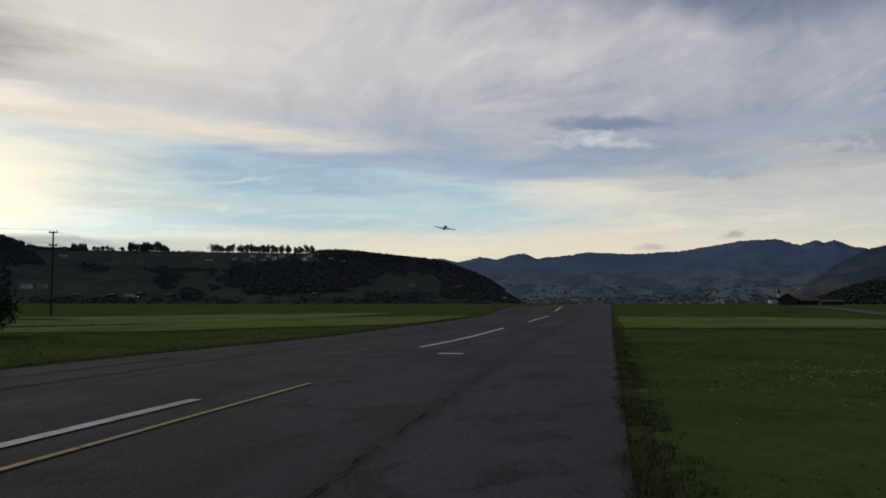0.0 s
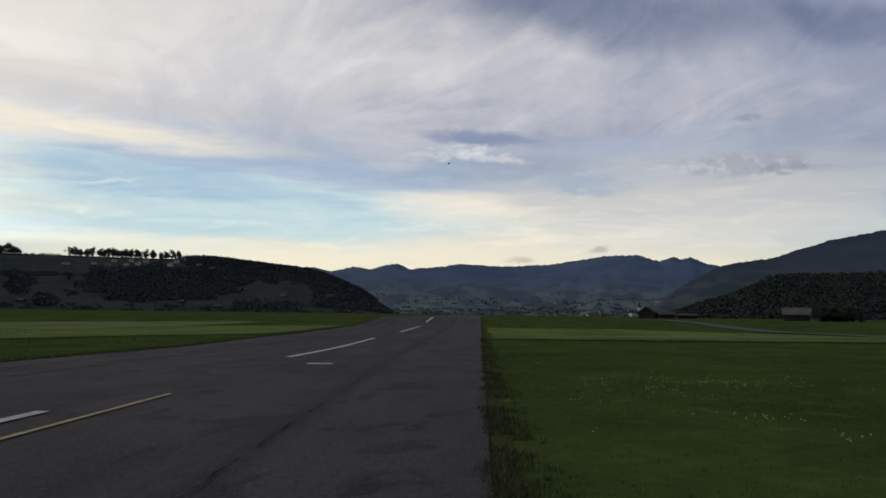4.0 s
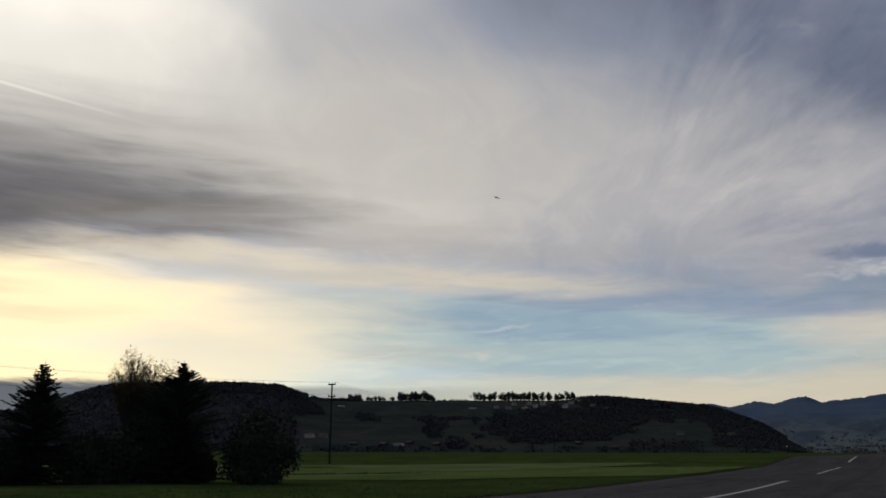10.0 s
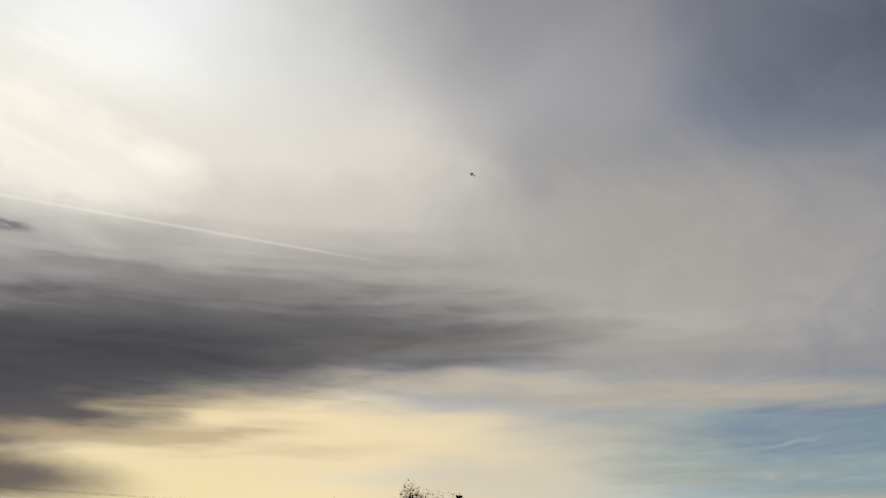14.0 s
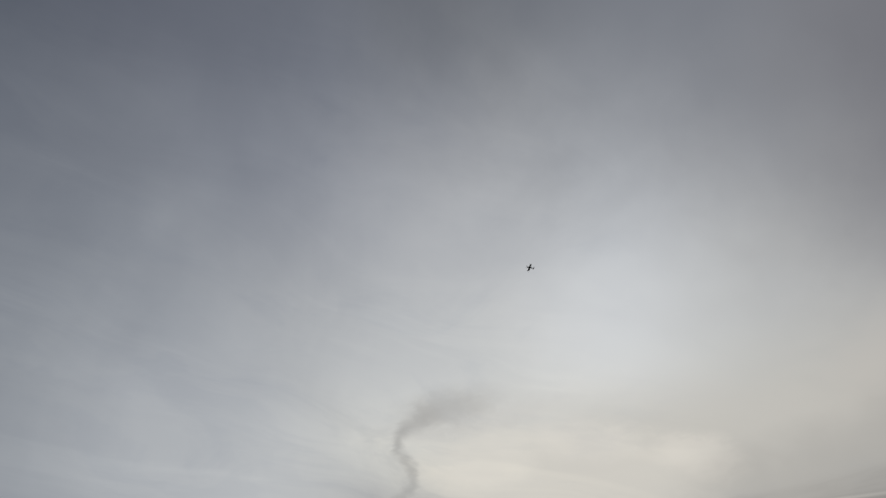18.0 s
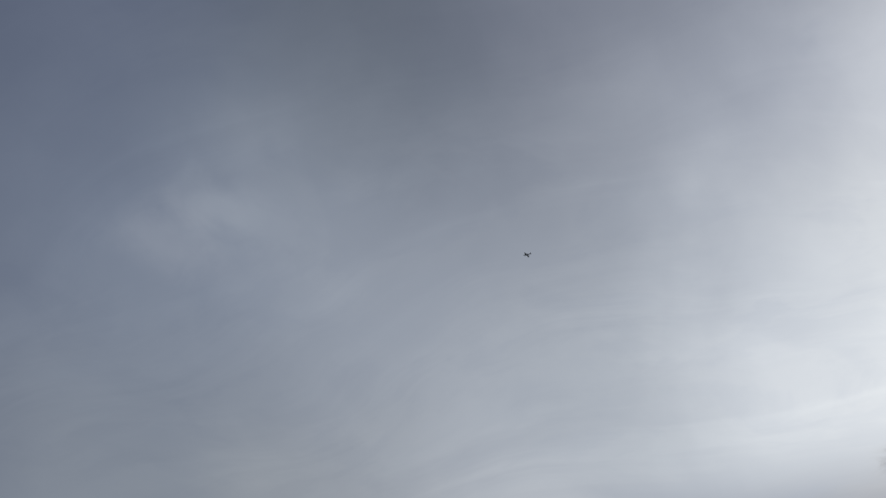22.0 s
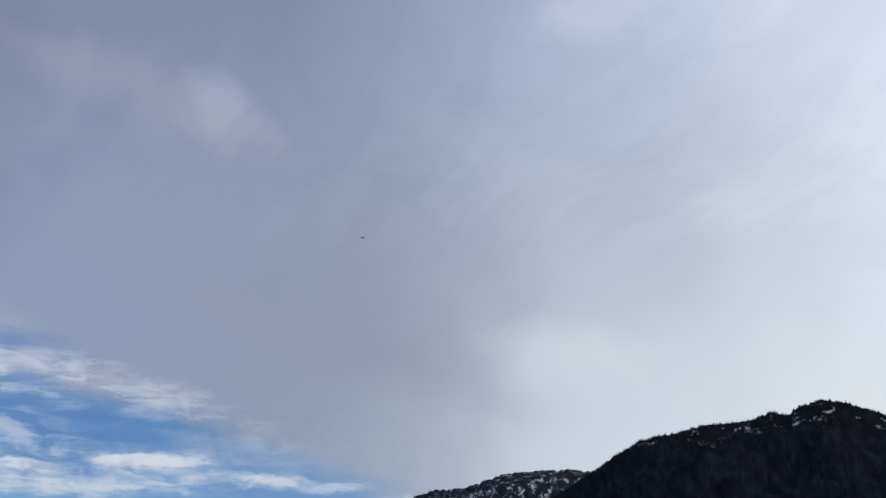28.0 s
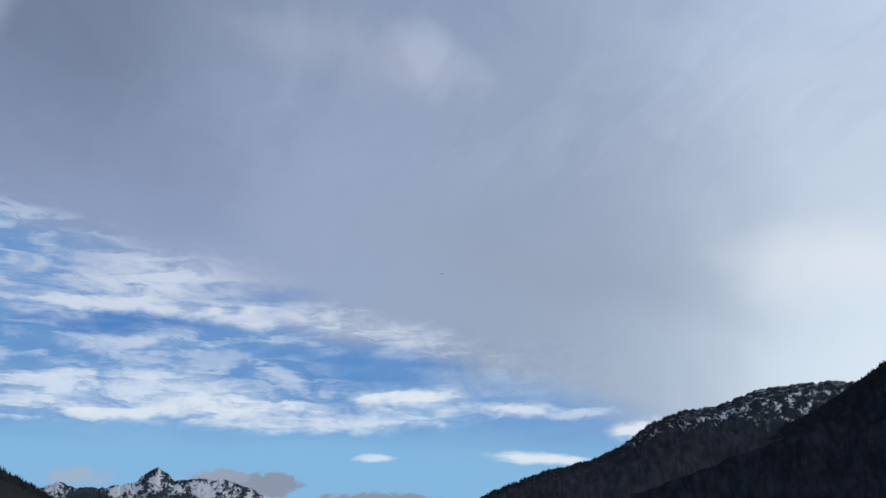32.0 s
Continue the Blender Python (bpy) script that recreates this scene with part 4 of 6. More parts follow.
part("centre_dash", strip("centre_dash", -7.14, -6.90, -60, 13.7, white_mat, 0.052, 0.7, 0.010, seed=1.0, drift=lambda y: -0.018 * max(y - 8, 0)), None, runway, "worn white runway centre dash")
for y0, y1 in ((33.0, 60.0), (79.3, 104.5), (118.0, 136.0)):
    part("centre_dash", strip("centre_dash", -7.6, -7.32, y0, y1, white_mat, 0.052, 2.0, 0.012, seed=y0), None, runway, "worn white runway centre dash")
part("guide_line", strip("guide_line", -6.07, -5.96, -60, 17.0, yellow_mat, 0.052, 0.5, 0.012, seed=3.0, drift=lambda y: -0.022 * max(y - 7.5, 0)), None, runway, "worn yellow guide line")
part("mark", strip("mark", -5.79, -4.95, 28.2, 28.75, white_mat, 0.052, 0.14, 0.05, rate=3.0), None, runway, "faded white paint patch")
for y0, y1 in ((-60, 6.4), (6.9, 9.6), (10.4, 13.0), (14.2, 15.8), (18.0, 21.5)):
    part("tar_seam", strip("tar_seam", -2.60, -2.575, y0, y1, seam_mat, 0.05, 0.12, 0.05, seed=5.0, drift=creep, rate=2.0), None, runway, "thin dark broken tar seam")
part("tar_seam", strip("tar_seam", -11.78, -11.70, -60, 150, seam_mat, 0.05, 0.4, 0.03, seed=15.0, drift=creep_left, rate=1.0), None, runway)
part("tar_seam", strip("tar_seam", -13.6, -13.52, 10, 150, seam_mat, 0.05, 0.5, 0.05, seed=25.0, drift=lambda y: creep_left(y + 50), rate=1.0), None, runway)

def fringe(y):
    return 0.10 * noise.noise((y * 0.5, 61.0, 0.0)) + 0.10 * noise.noise((y * 1.7, 62.0, 0.0))


verge = new("verge", strip("verge", RUN_R + 0.03, 0.50, -60, 120, verge_mat, 0.02, 0.25, 0.16, seed=40.0, rate=1.6))
tagged(verge, "ragged brown earth verge along the runway edge", "verge", kind="structure")
verge = new("verge", strip("verge", -16.0, RUN_L - 0.03, -60, 140, verge_mat, 0.02, 0.6, 0.25, seed=44.0))
tagged(verge, "ragged brown earth verge along the far runway edge", "verge", kind="structure")


def patch(name, corners, mat, lift, label, cat):
    """A piece of ground cover between two edges, each a row of (x, y)."""
    a, b = corners
    n, c = 40, 10
    verts, faces = [], []

    def at(edge, s):
        f = s * (len(edge) - 1)
        i = min(int(f), len(edge) - 2)
        p, q = edge[i], edge[i + 1]
        return Vector((p[0] + (q[0] - p[0]) * (f - i), p[1] + (q[1] - p[1]) * (f - i)))
    for k in range(n + 1):
        for j in range(c + 1):
            v = at(a, k / n).lerp(at(b, k / n), j / c)
            v.x += 0.8 * noise.noise((v.x * 0.1, v.y * 0.1, 2.0))
            v.y += 1.2 * noise.noise((v.x * 0.1, v.y * 0.1, 5.0))
            verts.append((v.x, v.y, land_z(v.x, v.y) + lift))
    for k in range(n):
        for j in range(c):
            i = k * (c + 1) + j
            faces.append((i, i + c + 1, i + c + 2, i + 1))
    ob = new(name, mesh(name, verts, faces, mat, True))
    return tagged(ob, label, cat, kind="structure")


patch("mown_strip", ([(1.0, 62), (20, 64), (45, 66)], [(1.0, 101), (16, 100), (34, 82)]), fresh_mat, 0.05, "strip of lighter freshly mown grass", "grass")
patch("mown_strip", ([(9, 66), (20, 69), (36, 73)], [(7, 72), (20, 77), (36, 79)]), meadow_mat, 0.08, "narrow streak of pale dry mown grass", "grass")
patch("mown_strip", ([(-92, 62), (-78, 68), (-58, 79), (-37, 71), (-29, 107)], [(-104, 70), (-82, 78), (-62, 88), (-46, 101), (-27, 110)]), meadow_mat, 0.06, "broad strip of paler mown grass", "grass")
patch("mown_strip", ([(-60, 43), (-50, 47), (-39, 54), (-34, 65)], [(-62, 46), (-52, 50), (-44, 58), (-37, 70)]), meadow_mat, 0.06, "narrow strip of pale mown grass", "grass")
patch("mown_strip", ([(-120, 30), (-60, 40), (-30, 50), (-17, 70)], [(-130, 60), (-70, 70), (-45, 80), (-17, 104)]), fresh_mat, 0.045, "wide strip of lighter green mown grass", "grass")
patch("gravel_road", ([(24, 150), (28, 118), (31, 96), (37, 78), (50, 55)], [(26, 150), (30.5, 118), (34, 97), (40, 80), (54, 57)]), gravel_mat, 0.08, "pale gravel track across the grass", "road")


def ridge(name, rows, foot, crest, back, mat, label, step=0.2, rough=0.05, steep=1.25, gully=0.03, seed=0.0, cat="hill", depth=14, blur=0.12, jag=0.0, brow=9.0):
    """A hill or mountain range round the eye: rows of (azimuth, elevation of its crest), its foot and its crest at these distances."""
    azs = [r[0] for r in rows]
    els = [r[1] for r in rows]
    flip = azs[0] > azs[-1]
    if flip:
        azs, els = azs[::-1], els[::-1]

    def profile(a):
        e = float(np.interp(a, azs, els))
        e = 0.5 * e + 0.25 * float(np.interp(a - blur, azs, els)) + 0.25 * float(np.interp(a + blur, azs, els))
        return e + rough * (noise.noise((a * 1.1, seed, 0.0)) + 0.6 * noise.noise((a * 3.1, seed, 3.0)) + 0.4 * noise.noise((a * 7.7, seed, 6.0))) + jag * (0.4 - abs(noise.noise((a * 2.3, seed, 9.0))) - 0.6 * abs(noise.noise((a * 6.1, seed, 12.0))))

    def place(a, u):
        """u from 0 at the foot over 1 at the crest to 2 behind it."""
        rc = crest * (1 + 0.04 * noise.noise((a * 0.12, seed, 11.0)))
        top = EYE + math.tan(radians(profile(a))) * rc
        even = EYE + math.tan(radians(0.25 * sum(float(np.interp(a + k, azs, els)) for k in (-1.2, -0.4, 0.4, 1.2)))) * rc
        if u <= 1:
            r = foot + (rc - foot) * u
            z0 = land_z(foot, 0) - 2
            z = z0 + (even - z0) * u ** steep + (top - even) * u ** brow
            g = 5.0 / crest
            p = (-math.sin(radians(a)) * r * g, math.cos(radians(a)) * r * g, seed)
            z += gully * (top - z0) * 3.2 * u * (1 - u) * (noise.noise(p) + 0.7 * noise.noise(Vector(p) * 2.7) + 0.45 * noise.noise(Vector(p) * 6.9) + 0.3 * noise.noise(Vector(p) * 17.0))
        else:
            r = rc + (back - rc) * (u - 1)
            z = top * (2 - u) - 20 * (u - 1)
        return Vector((-math.sin(radians(a)) * r, math.cos(radians(a)) * r, z))
    n = int((azs[-1] - azs[0]) / step)
    us = [k / depth for k in range(depth)] + [1.0, 1.06, 1.3, 2.0]
    verts = [place(azs[0] + (azs[-1] - azs[0]) * k / n, u) for k in range(n + 1) for u in us]
    c = len(us)
    faces = [(k * c + j, k * c + j + 1, (k + 1) * c + j + 1, (k + 1) * c + j) for k in range(n) for j in range(c - 1)]
    me = mesh(name, [tuple(v) for v in verts], faces, mat, True)
    me.attributes.new("rise", "FLOAT", "POINT").data.foreach_set("value", us * (n + 1))
    tagged(new(name, me), label, cat, kind="structure")
    return place


hill = ridge("hill", [(5.6, -0.2), (6.4, 0.5), (8.3, 1.75), (10.6, 2.65), (11.8, 2.95), (14.3, 3.2), (17.6, 3.55), (19, 3.6), (21, 3.45), (26, 3.46), (28.4, 3.45), (34.4, 3.43), (37, 3.43),
                      (38.6, 3.9), (39.7, 4.3), (42.5, 4.4), (46.5, 4.35), (49, 4.2), (51, 3.9), (53, 3.1), (56, 2.2), (60, 1.8), (64, 1.35), (75, 1.0), (90, 0.9), (125, 1.2)],
             900, 1700, 2300, hill_mat, "long dark green hill with pastures and woods", rough=0.035, seed=1.0, steep=1.1, depth=24, gully=0.09)
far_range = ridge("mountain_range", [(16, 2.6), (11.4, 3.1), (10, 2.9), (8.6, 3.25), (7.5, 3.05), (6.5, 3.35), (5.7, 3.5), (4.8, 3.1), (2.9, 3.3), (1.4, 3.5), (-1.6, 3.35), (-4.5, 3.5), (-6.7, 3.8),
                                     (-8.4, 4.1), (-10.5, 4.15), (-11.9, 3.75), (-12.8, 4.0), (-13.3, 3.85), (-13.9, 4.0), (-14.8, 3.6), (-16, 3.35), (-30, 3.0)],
                  1500, 4300, 4800, far_mat, "distant wooded mountain range coloured blue for haze", step=0.1, rough=0.045, jag=0.1, blur=0.03, brow=18.0, seed=2.0, steep=1.7, cat="mountain", depth=30, gully=0.12)
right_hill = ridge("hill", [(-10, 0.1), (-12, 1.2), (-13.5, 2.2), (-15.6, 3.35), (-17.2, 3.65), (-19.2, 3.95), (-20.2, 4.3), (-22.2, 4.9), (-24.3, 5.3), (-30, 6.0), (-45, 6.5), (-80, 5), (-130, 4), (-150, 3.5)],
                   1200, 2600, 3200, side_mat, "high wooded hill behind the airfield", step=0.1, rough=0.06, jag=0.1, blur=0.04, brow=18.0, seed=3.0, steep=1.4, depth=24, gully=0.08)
wood_hill = ridge("hill", [(-11.5, -0.1), (-13, 0.35), (-14.4, 0.95), (-16.5, 1.5), (-17.5, 2.0), (-18.5, 2.55), (-19.5, 2.75), (-24.2, 2.8), (-32, 3.0), (-50, 3.0), (-90, 2.5), (-150, 2.0)],
                  450, 900, 1100, wood_mat, "dark wooded hillside", rough=0.05, seed=4.0, steep=0.9)
mountain = ridge("mountain", [(110, 8.0), (125, 9.5), (135.4, 11.2), (137.5, 11.6), (139.4, 11.5), (140.6, 12.0), (141.5, 12.4), (142.9, 12.7), (144.4, 12.3), (144.9, 11.9), (145.9, 12.2), (147.4, 11.7), (150.3, 11.6),
                              (151.5, 11.3), (154.3, 10.8), (156.2, 9.8), (157.3, 9.0), (160, 7.4), (166, 4.9), (172, 2.9), (178, 1.2), (181, 0.0)],
                 900, 3000, 3400, snow_mat, "dark forested mountain with rock and snow near its crest", step=0.08, rough=0.06, jag=0.16, brow=4.0, seed=5.0, steep=1.15, cat="mountain", depth=40, gully=0.14)
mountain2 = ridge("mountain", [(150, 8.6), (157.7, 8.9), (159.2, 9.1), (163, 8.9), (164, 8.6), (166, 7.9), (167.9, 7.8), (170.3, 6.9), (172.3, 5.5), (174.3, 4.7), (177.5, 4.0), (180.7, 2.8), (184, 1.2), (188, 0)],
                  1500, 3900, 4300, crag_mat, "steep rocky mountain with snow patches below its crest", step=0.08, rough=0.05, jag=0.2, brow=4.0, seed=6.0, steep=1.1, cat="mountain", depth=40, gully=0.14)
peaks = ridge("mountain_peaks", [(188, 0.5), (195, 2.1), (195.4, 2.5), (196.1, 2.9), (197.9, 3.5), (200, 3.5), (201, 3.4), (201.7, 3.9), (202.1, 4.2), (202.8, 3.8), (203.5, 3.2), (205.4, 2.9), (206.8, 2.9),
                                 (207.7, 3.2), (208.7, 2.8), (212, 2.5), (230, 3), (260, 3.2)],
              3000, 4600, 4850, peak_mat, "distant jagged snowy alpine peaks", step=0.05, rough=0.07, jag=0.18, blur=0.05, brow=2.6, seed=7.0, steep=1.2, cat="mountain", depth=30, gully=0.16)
shoulder = ridge("hill", [(202, 0), (205, 0.8), (207.1, 1.8), (210, 3.4), (214, 5.2), (222, 7.5), (240, 8.0), (262, 6.0)], 900, 2000, 2600, wood_mat, "dark wooded mountain shoulder", rough=0.05, seed=8.0)


# ---- trees, woods and fields ----
def leaf_quads(verts, faces, centre, radius, count, size, rnd, squash=1.0):
    """Small leaf pieces scattered on and in a ball."""
    for _ in range(count):
        d = Vector((rnd.gauss(0, 1), rnd.gauss(0, 1), rnd.gauss(0, 1))).normalized() * radius * rnd.uniform(0.55, 1.05)
        d.z *= squash
        c = Vector(centre) + d
        a = Vector((rnd.gauss(0, 1), rnd.gauss(0, 1), rnd.gauss(0, 1))).normalized()
        b = a.orthogonal().normalized()
        s = size * rnd.uniform(0.6, 1.4)
        i = len(verts)
        verts += [tuple(c - a * s), tuple(c + b * s * 0.6), tuple(c + a * s), tuple(c - b * s * 0.6)]
        faces.append((i, i + 1, i + 2, i + 3))


def tube(verts, faces, p, q, r0, r1, n=5):
    """A tapered limb from p to q."""
    p, q = Vector(p), Vector(q)
    d = (q - p).normalized()
    a = d.orthogonal().normalized()
    b = d.cross(a)
    i = len(verts)
    for c, r in ((p, r0), (q, r1)):
        for k in range(n):
            w = 2 * math.pi * k / n
            verts.append(tuple(c + a * r * math.cos(w) + b * r * math.sin(w)))
    for k in range(n):
        faces.append((i + k, i + (k + 1) % n, i + n + (k + 1) % n, i + n + k))


def limbs(verts, faces, tips, base, way, length, radius, level, rnd, spread=0.5):
    """Branches that fork towards the tips."""
    end = base + way * length
    tube(verts, faces, base, end, radius, radius * 0.68, 6 if level > 2 else 4)
    if level == 0:
        tips.append(end)
        return
    for _ in range(3 if level > 1 else 2 + rnd.randint(0, 2)):
        w = (way + Vector((rnd.gauss(0, spread), rnd.gauss(0, spread), rnd.gauss(0.12, spread * 0.6)))).normalized()
        limbs(verts, faces, tips, base + way * length * rnd.uniform(0.55, 1.0), w, length * rnd.uniform(0.6, 0.82), radius * 0.6, level - 1, rnd, spread)


def conifer(height, width, seed, label, slope=0.62):
    """A spruce: trunk and drooping whorls of needle sprays, narrow at the top, broken in outline."""
    rnd = random.Random(seed)
    thing = new("conifer_tree")
    tagged(thing, label, "conifer", group="spruces beside the airfield")
    v, f = [], []
    tube(v, f, (0, 0, -0.2), (0.05, 0, height * 0.97), 0.02 * height, 0.012, 7)
    part("trunk", mesh("trunk", v, f, bark_mat), None, thing)
    v, f = [], []
    z = height * 0.06
    whorl = 0
    while z < height * 0.985:
        s = 1 - z / height
        reach = min(slope * (height - z) + 0.06, width) * (1 + 0.18 * noise.noise((z * 1.3, seed, 0.0))) * (1.08 if whorl % 2 else 0.92)
        for _ in range(int(7 + 11 * s)):
            a = rnd.uniform(0, 2 * math.pi)
            r = reach * rnd.uniform(0.5, 1.12)
            out = Vector((math.cos(a), math.sin(a), 0))
            side = Vector((-out.y, out.x, 0))
            root = Vector((0, 0, z + rnd.uniform(-0.05, 0.05)))
            lift = rnd.uniform(0.0, 0.3) - 0.45 * s
            pieces = max(3, int(r / 0.11))
            for k in range(pieces):
                q = (k + 0.7) / pieces
                c = root + out * r * q + Vector((0, 0, r * (lift * q + 0.22 * q * q)))
                w0 = 0.30 * r * (1.0 - 0.75 * q) + 0.09
                for sgn in (-1, 1):
                    i = len(v)
                    w = (side * sgn + out * rnd.uniform(0.4, 0.9) + Vector((0, 0, rnd.uniform(-0.35, 0.1)))) * min(w0, 0.30) * rnd.uniform(0.6, 1.1)
                    u = Vector((0, 0, 0.03)) + out * 0.03
                    v += [tuple(c - u), tuple(c + w * 0.6 - u), tuple(c + w), tuple(c + w * 0.55 + u), tuple(c + u)]
                    f.append((i, i + 1, i + 2, i + 3, i + 4))
        z += 0.13 + 0.09 * s
        whorl += 1
    tube(v, f, (0.05, 0, height * 0.9), (0.06, 0, height * 1.02), 0.03, 0.006, 4)
    part("crown", mesh("crown", v, f, needle_mat), None, thing)
    return thing


def at_az(a, d, z=None):
    x, y = -math.sin(radians(a)) * d, math.cos(radians(a)) * d
    return x, y, land_z(x, y) if z is None else z


def put(thing, a, d, sink=0.05, turn=0.0):
    x, y, z = at_az(a, d)
    thing.matrix_basis = pose(x, y, z - sink, 0, 0, turn)
    return thing


put(conifer(7.2, 2.5, 3, "dark spruce tree standing in a clump beside the airfield", 0.95), 45.8, 54)
put(conifer(6.8, 2.1, 5, "slender dark spruce tree with a ragged top"), 54.0, 53)
put(conifer(5.7, 2.2, 7, "broad dark spruce tree with a bushy top"), 65.9, 53)


def bare_tree(height, seed):
    """A many-stemmed tree just coming into leaf."""
    rnd = random.Random(seed)
    thing = new("budding_tree")
    tagged(thing, "budding broadleaf tree with fine bare twigs and young leaves", "tree")
    v, f, tips = [], [], []
    for k in range(20):
        a = 2 * math.pi * k / 20 + rnd.uniform(-0.3, 0.3)
        w = Vector((math.cos(a) * 0.16, math.sin(a) * 0.16, 1)).normalized()
        limbs(v, f, tips, Vector((math.cos(a) * 0.15, math.sin(a) * 0.15, -0.1)), w, height * rnd.uniform(0.33, 0.37), 0.04, 4, rnd, 0.13)
    part("trunk", mesh("trunk", v, f, bark_mat), None, thing)
    v, f = [], []
    for t in tips:
        leaf_quads(v, f, t, 0.16, 8, 0.035, rnd)
    part("crown", mesh("crown", v, f, blossom_mat), None, thing)
    return thing


put(bare_tree(7.9, 11), 48.3, 56)


def shrub(name, w, h, seed, count, label, cat="shrub", leaf=0.1, mat=None):
    """A bush of several stems with leaves in loose clumps."""
    rnd = random.Random(seed)
    thing = new(name)
    tagged(thing, label, cat, group="shrubs beside the airfield")
    for k in range(6):
        v, f, tips = [], [], []
        a = 2 * math.pi * k / 6
        limbs(v, f, tips, Vector((math.cos(a) * w * 0.12, math.sin(a) * w * 0.12, -0.1)), Vector((math.cos(a) * 0.5, math.sin(a) * 0.5, 1)).normalized(), h * 0.34, 0.05, 2, rnd, 0.4)
        part("stem", mesh("stem", v, f, bark_mat), None, thing)
    v, f = [], []
    count = int(count * 1.7)
    clumps = max(14, int(count / 130))
    for _ in range(clumps):
        a, r = rnd.uniform(0, 2 * math.pi), w * math.sqrt(rnd.random()) * 0.82
        top = h * (1 - 0.55 * (r / w) ** 2) - 0.35
        leaf_quads(v, f, (math.cos(a) * r, math.sin(a) * r, rnd.uniform(0.1 * h, top)), rnd.uniform(0.35, 0.6) * h * 0.36, int(count / clumps), leaf, rnd)
    part("foliage", mesh("foliage", v, f, mat or leaf_mat), None, thing)
    return thing


put(shrub("shrub", 2.3, 4.3, 21, 6000, "large round dark shrub beside the airfield"), 40.6, 53)
put(shrub("shrub", 1.2, 2.6, 22, 3500, "small dark leafy shrub beside a spruce"), 44.6, 55.5)
put(shrub("shrub", 2.0, 3.6, 23, 5000, "dense dark shrub under a budding tree"), 48.3, 55)
put(shrub("shrub", 2.0, 3.2, 24, 5000, "dense dark shrub at the end of a hedge"), 51.0, 54)
put(shrub("shrub", 2.6, 2.8, 25, 5000, "low wide dark shrub at the end of a hedge"), 56.0, 54)
put(shrub("shrub", 2.6, 2.4, 26, 5000, "low wide dark shrub between two spruces"), 61.0, 54)
put(shrub("shrub", 5.2, 4.0, 27, 7000, "wide dark green shrub beside a field shed", leaf=0.2), -22.7, 175)


def wood(name, spots, mat, label, seed, kind="broad", size=(9, 14), sprays=10):
    """Far trees, one low, uneven body for each."""
    rnd = random.Random(seed)
    size_s = 0.75 / math.sqrt(sprays)
    v, f = [], []
    for p in spots:
        h = rnd.uniform(*size)
        i = len(v)
        if kind == "broad":
            for _ in range(sprays):
                d = Vector((rnd.gauss(0, 1), rnd.gauss(0, 1), rnd.gauss(0, 1))).normalized() * rnd.uniform(0.5, 1.0)
                c = Vector((p.x + d.x * 0.42 * h, p.y + d.y * 0.42 * h, p.z + h * (0.5 + 0.42 * d.z)))
                n = (d + Vector((rnd.gauss(0, 0.25), rnd.gauss(0, 0.25), 0.75))).normalized()
                a = n.cross(Vector((rnd.gauss(0, 1), rnd.gauss(0, 1), rnd.gauss(0, 1)))).normalized()
                b = n.cross(a)
                s = size_s * h * rnd.uniform(0.7, 1.3)
                i = len(v)
                v += [tuple(c - a * s), tuple(c + b * s * 0.8), tuple(c + a * s), tuple(c - b * s * 0.8)]
                f.append((i, i + 1, i + 2, i + 3))
            continue
        n, rings = 5, ((0.0, 0.22), (0.3, 0.17), (0.65, 0.09))
        for s, r in rings:
            for k in range(n):
                w = 2 * math.pi * (k + rnd.uniform(-0.2, 0.2)) / n
                q = h * r * rnd.uniform(0.7, 1.3)
                v.append((p.x + math.cos(w) * q, p.y + math.sin(w) * q, p.z + h * s + rnd.uniform(-0.06, 0.06) * h - 0.5))
        v.append((p.x + rnd.uniform(-0.05, 0.05) * h, p.y, p.z + h))
        top = len(v) - 1
        for a in range(len(rings) - 1):
            for k in range(n):
                f.append((i + a * n + k, i + a * n + (k + 1) % n, i + (a + 1) * n + (k + 1) % n, i + (a + 1) * n + k))
        a = len(rings) - 1
        for k in range(n):
            f.append((i + a * n + k, i + a * n + (k + 1) % n, top))
    ob = new(name, mesh(name, v, f, mat))
    return tagged(ob, label, "forest", kind="stuff")


rw = random.Random(77)


def strew(surface, a0, a1, u0, u1, count, keep=None):
    out = []
    while len(out) < count:
        a, u = rw.uniform(a0, a1), rw.uniform(u0, u1)
        if keep is None or keep(a, u):
            out.append(surface(a, u))
    return out


def rise_at(surface, a, e):
    """Where a line of sight at azimuth a and elevation e meets the front of a hill."""
    lo, hi = 0.0, 1.0
    for _ in range(18):
        u = 0.5 * (lo + hi)
        p = surface(a, u)
        if math.degrees(math.atan2(p.z - EYE, math.hypot(p.x, p.y))) < e:
            lo = u
        else:
            hi = u
    return 0.5 * (lo + hi)


def copse(a0, a1, e0, e1, count, ragged=0.5):
    """Spots of a wood with an uneven edge inside a window of azimuths and elevations."""
    out = []
    ac, ec, wa, we = (a0 + a1) / 2, (e0 + e1) / 2, abs(a1 - a0) / 2, (e1 - e0) / 2
    while len(out) < count:
        a, e = rw.uniform(a0, a1), rw.uniform(e0, e1)
        edge = math.hypot((a - ac) / wa, (e - ec) / we) * 0.9
        if edge + ragged * (noise.noise((a * 1.1, e * 2.5, 7.0)) + 0.6 * noise.noise((a * 3.5, e * 7.0, 9.0))) < 0.85:
            out.append(hill(a, rise_at(hill, a, e)))
    return out


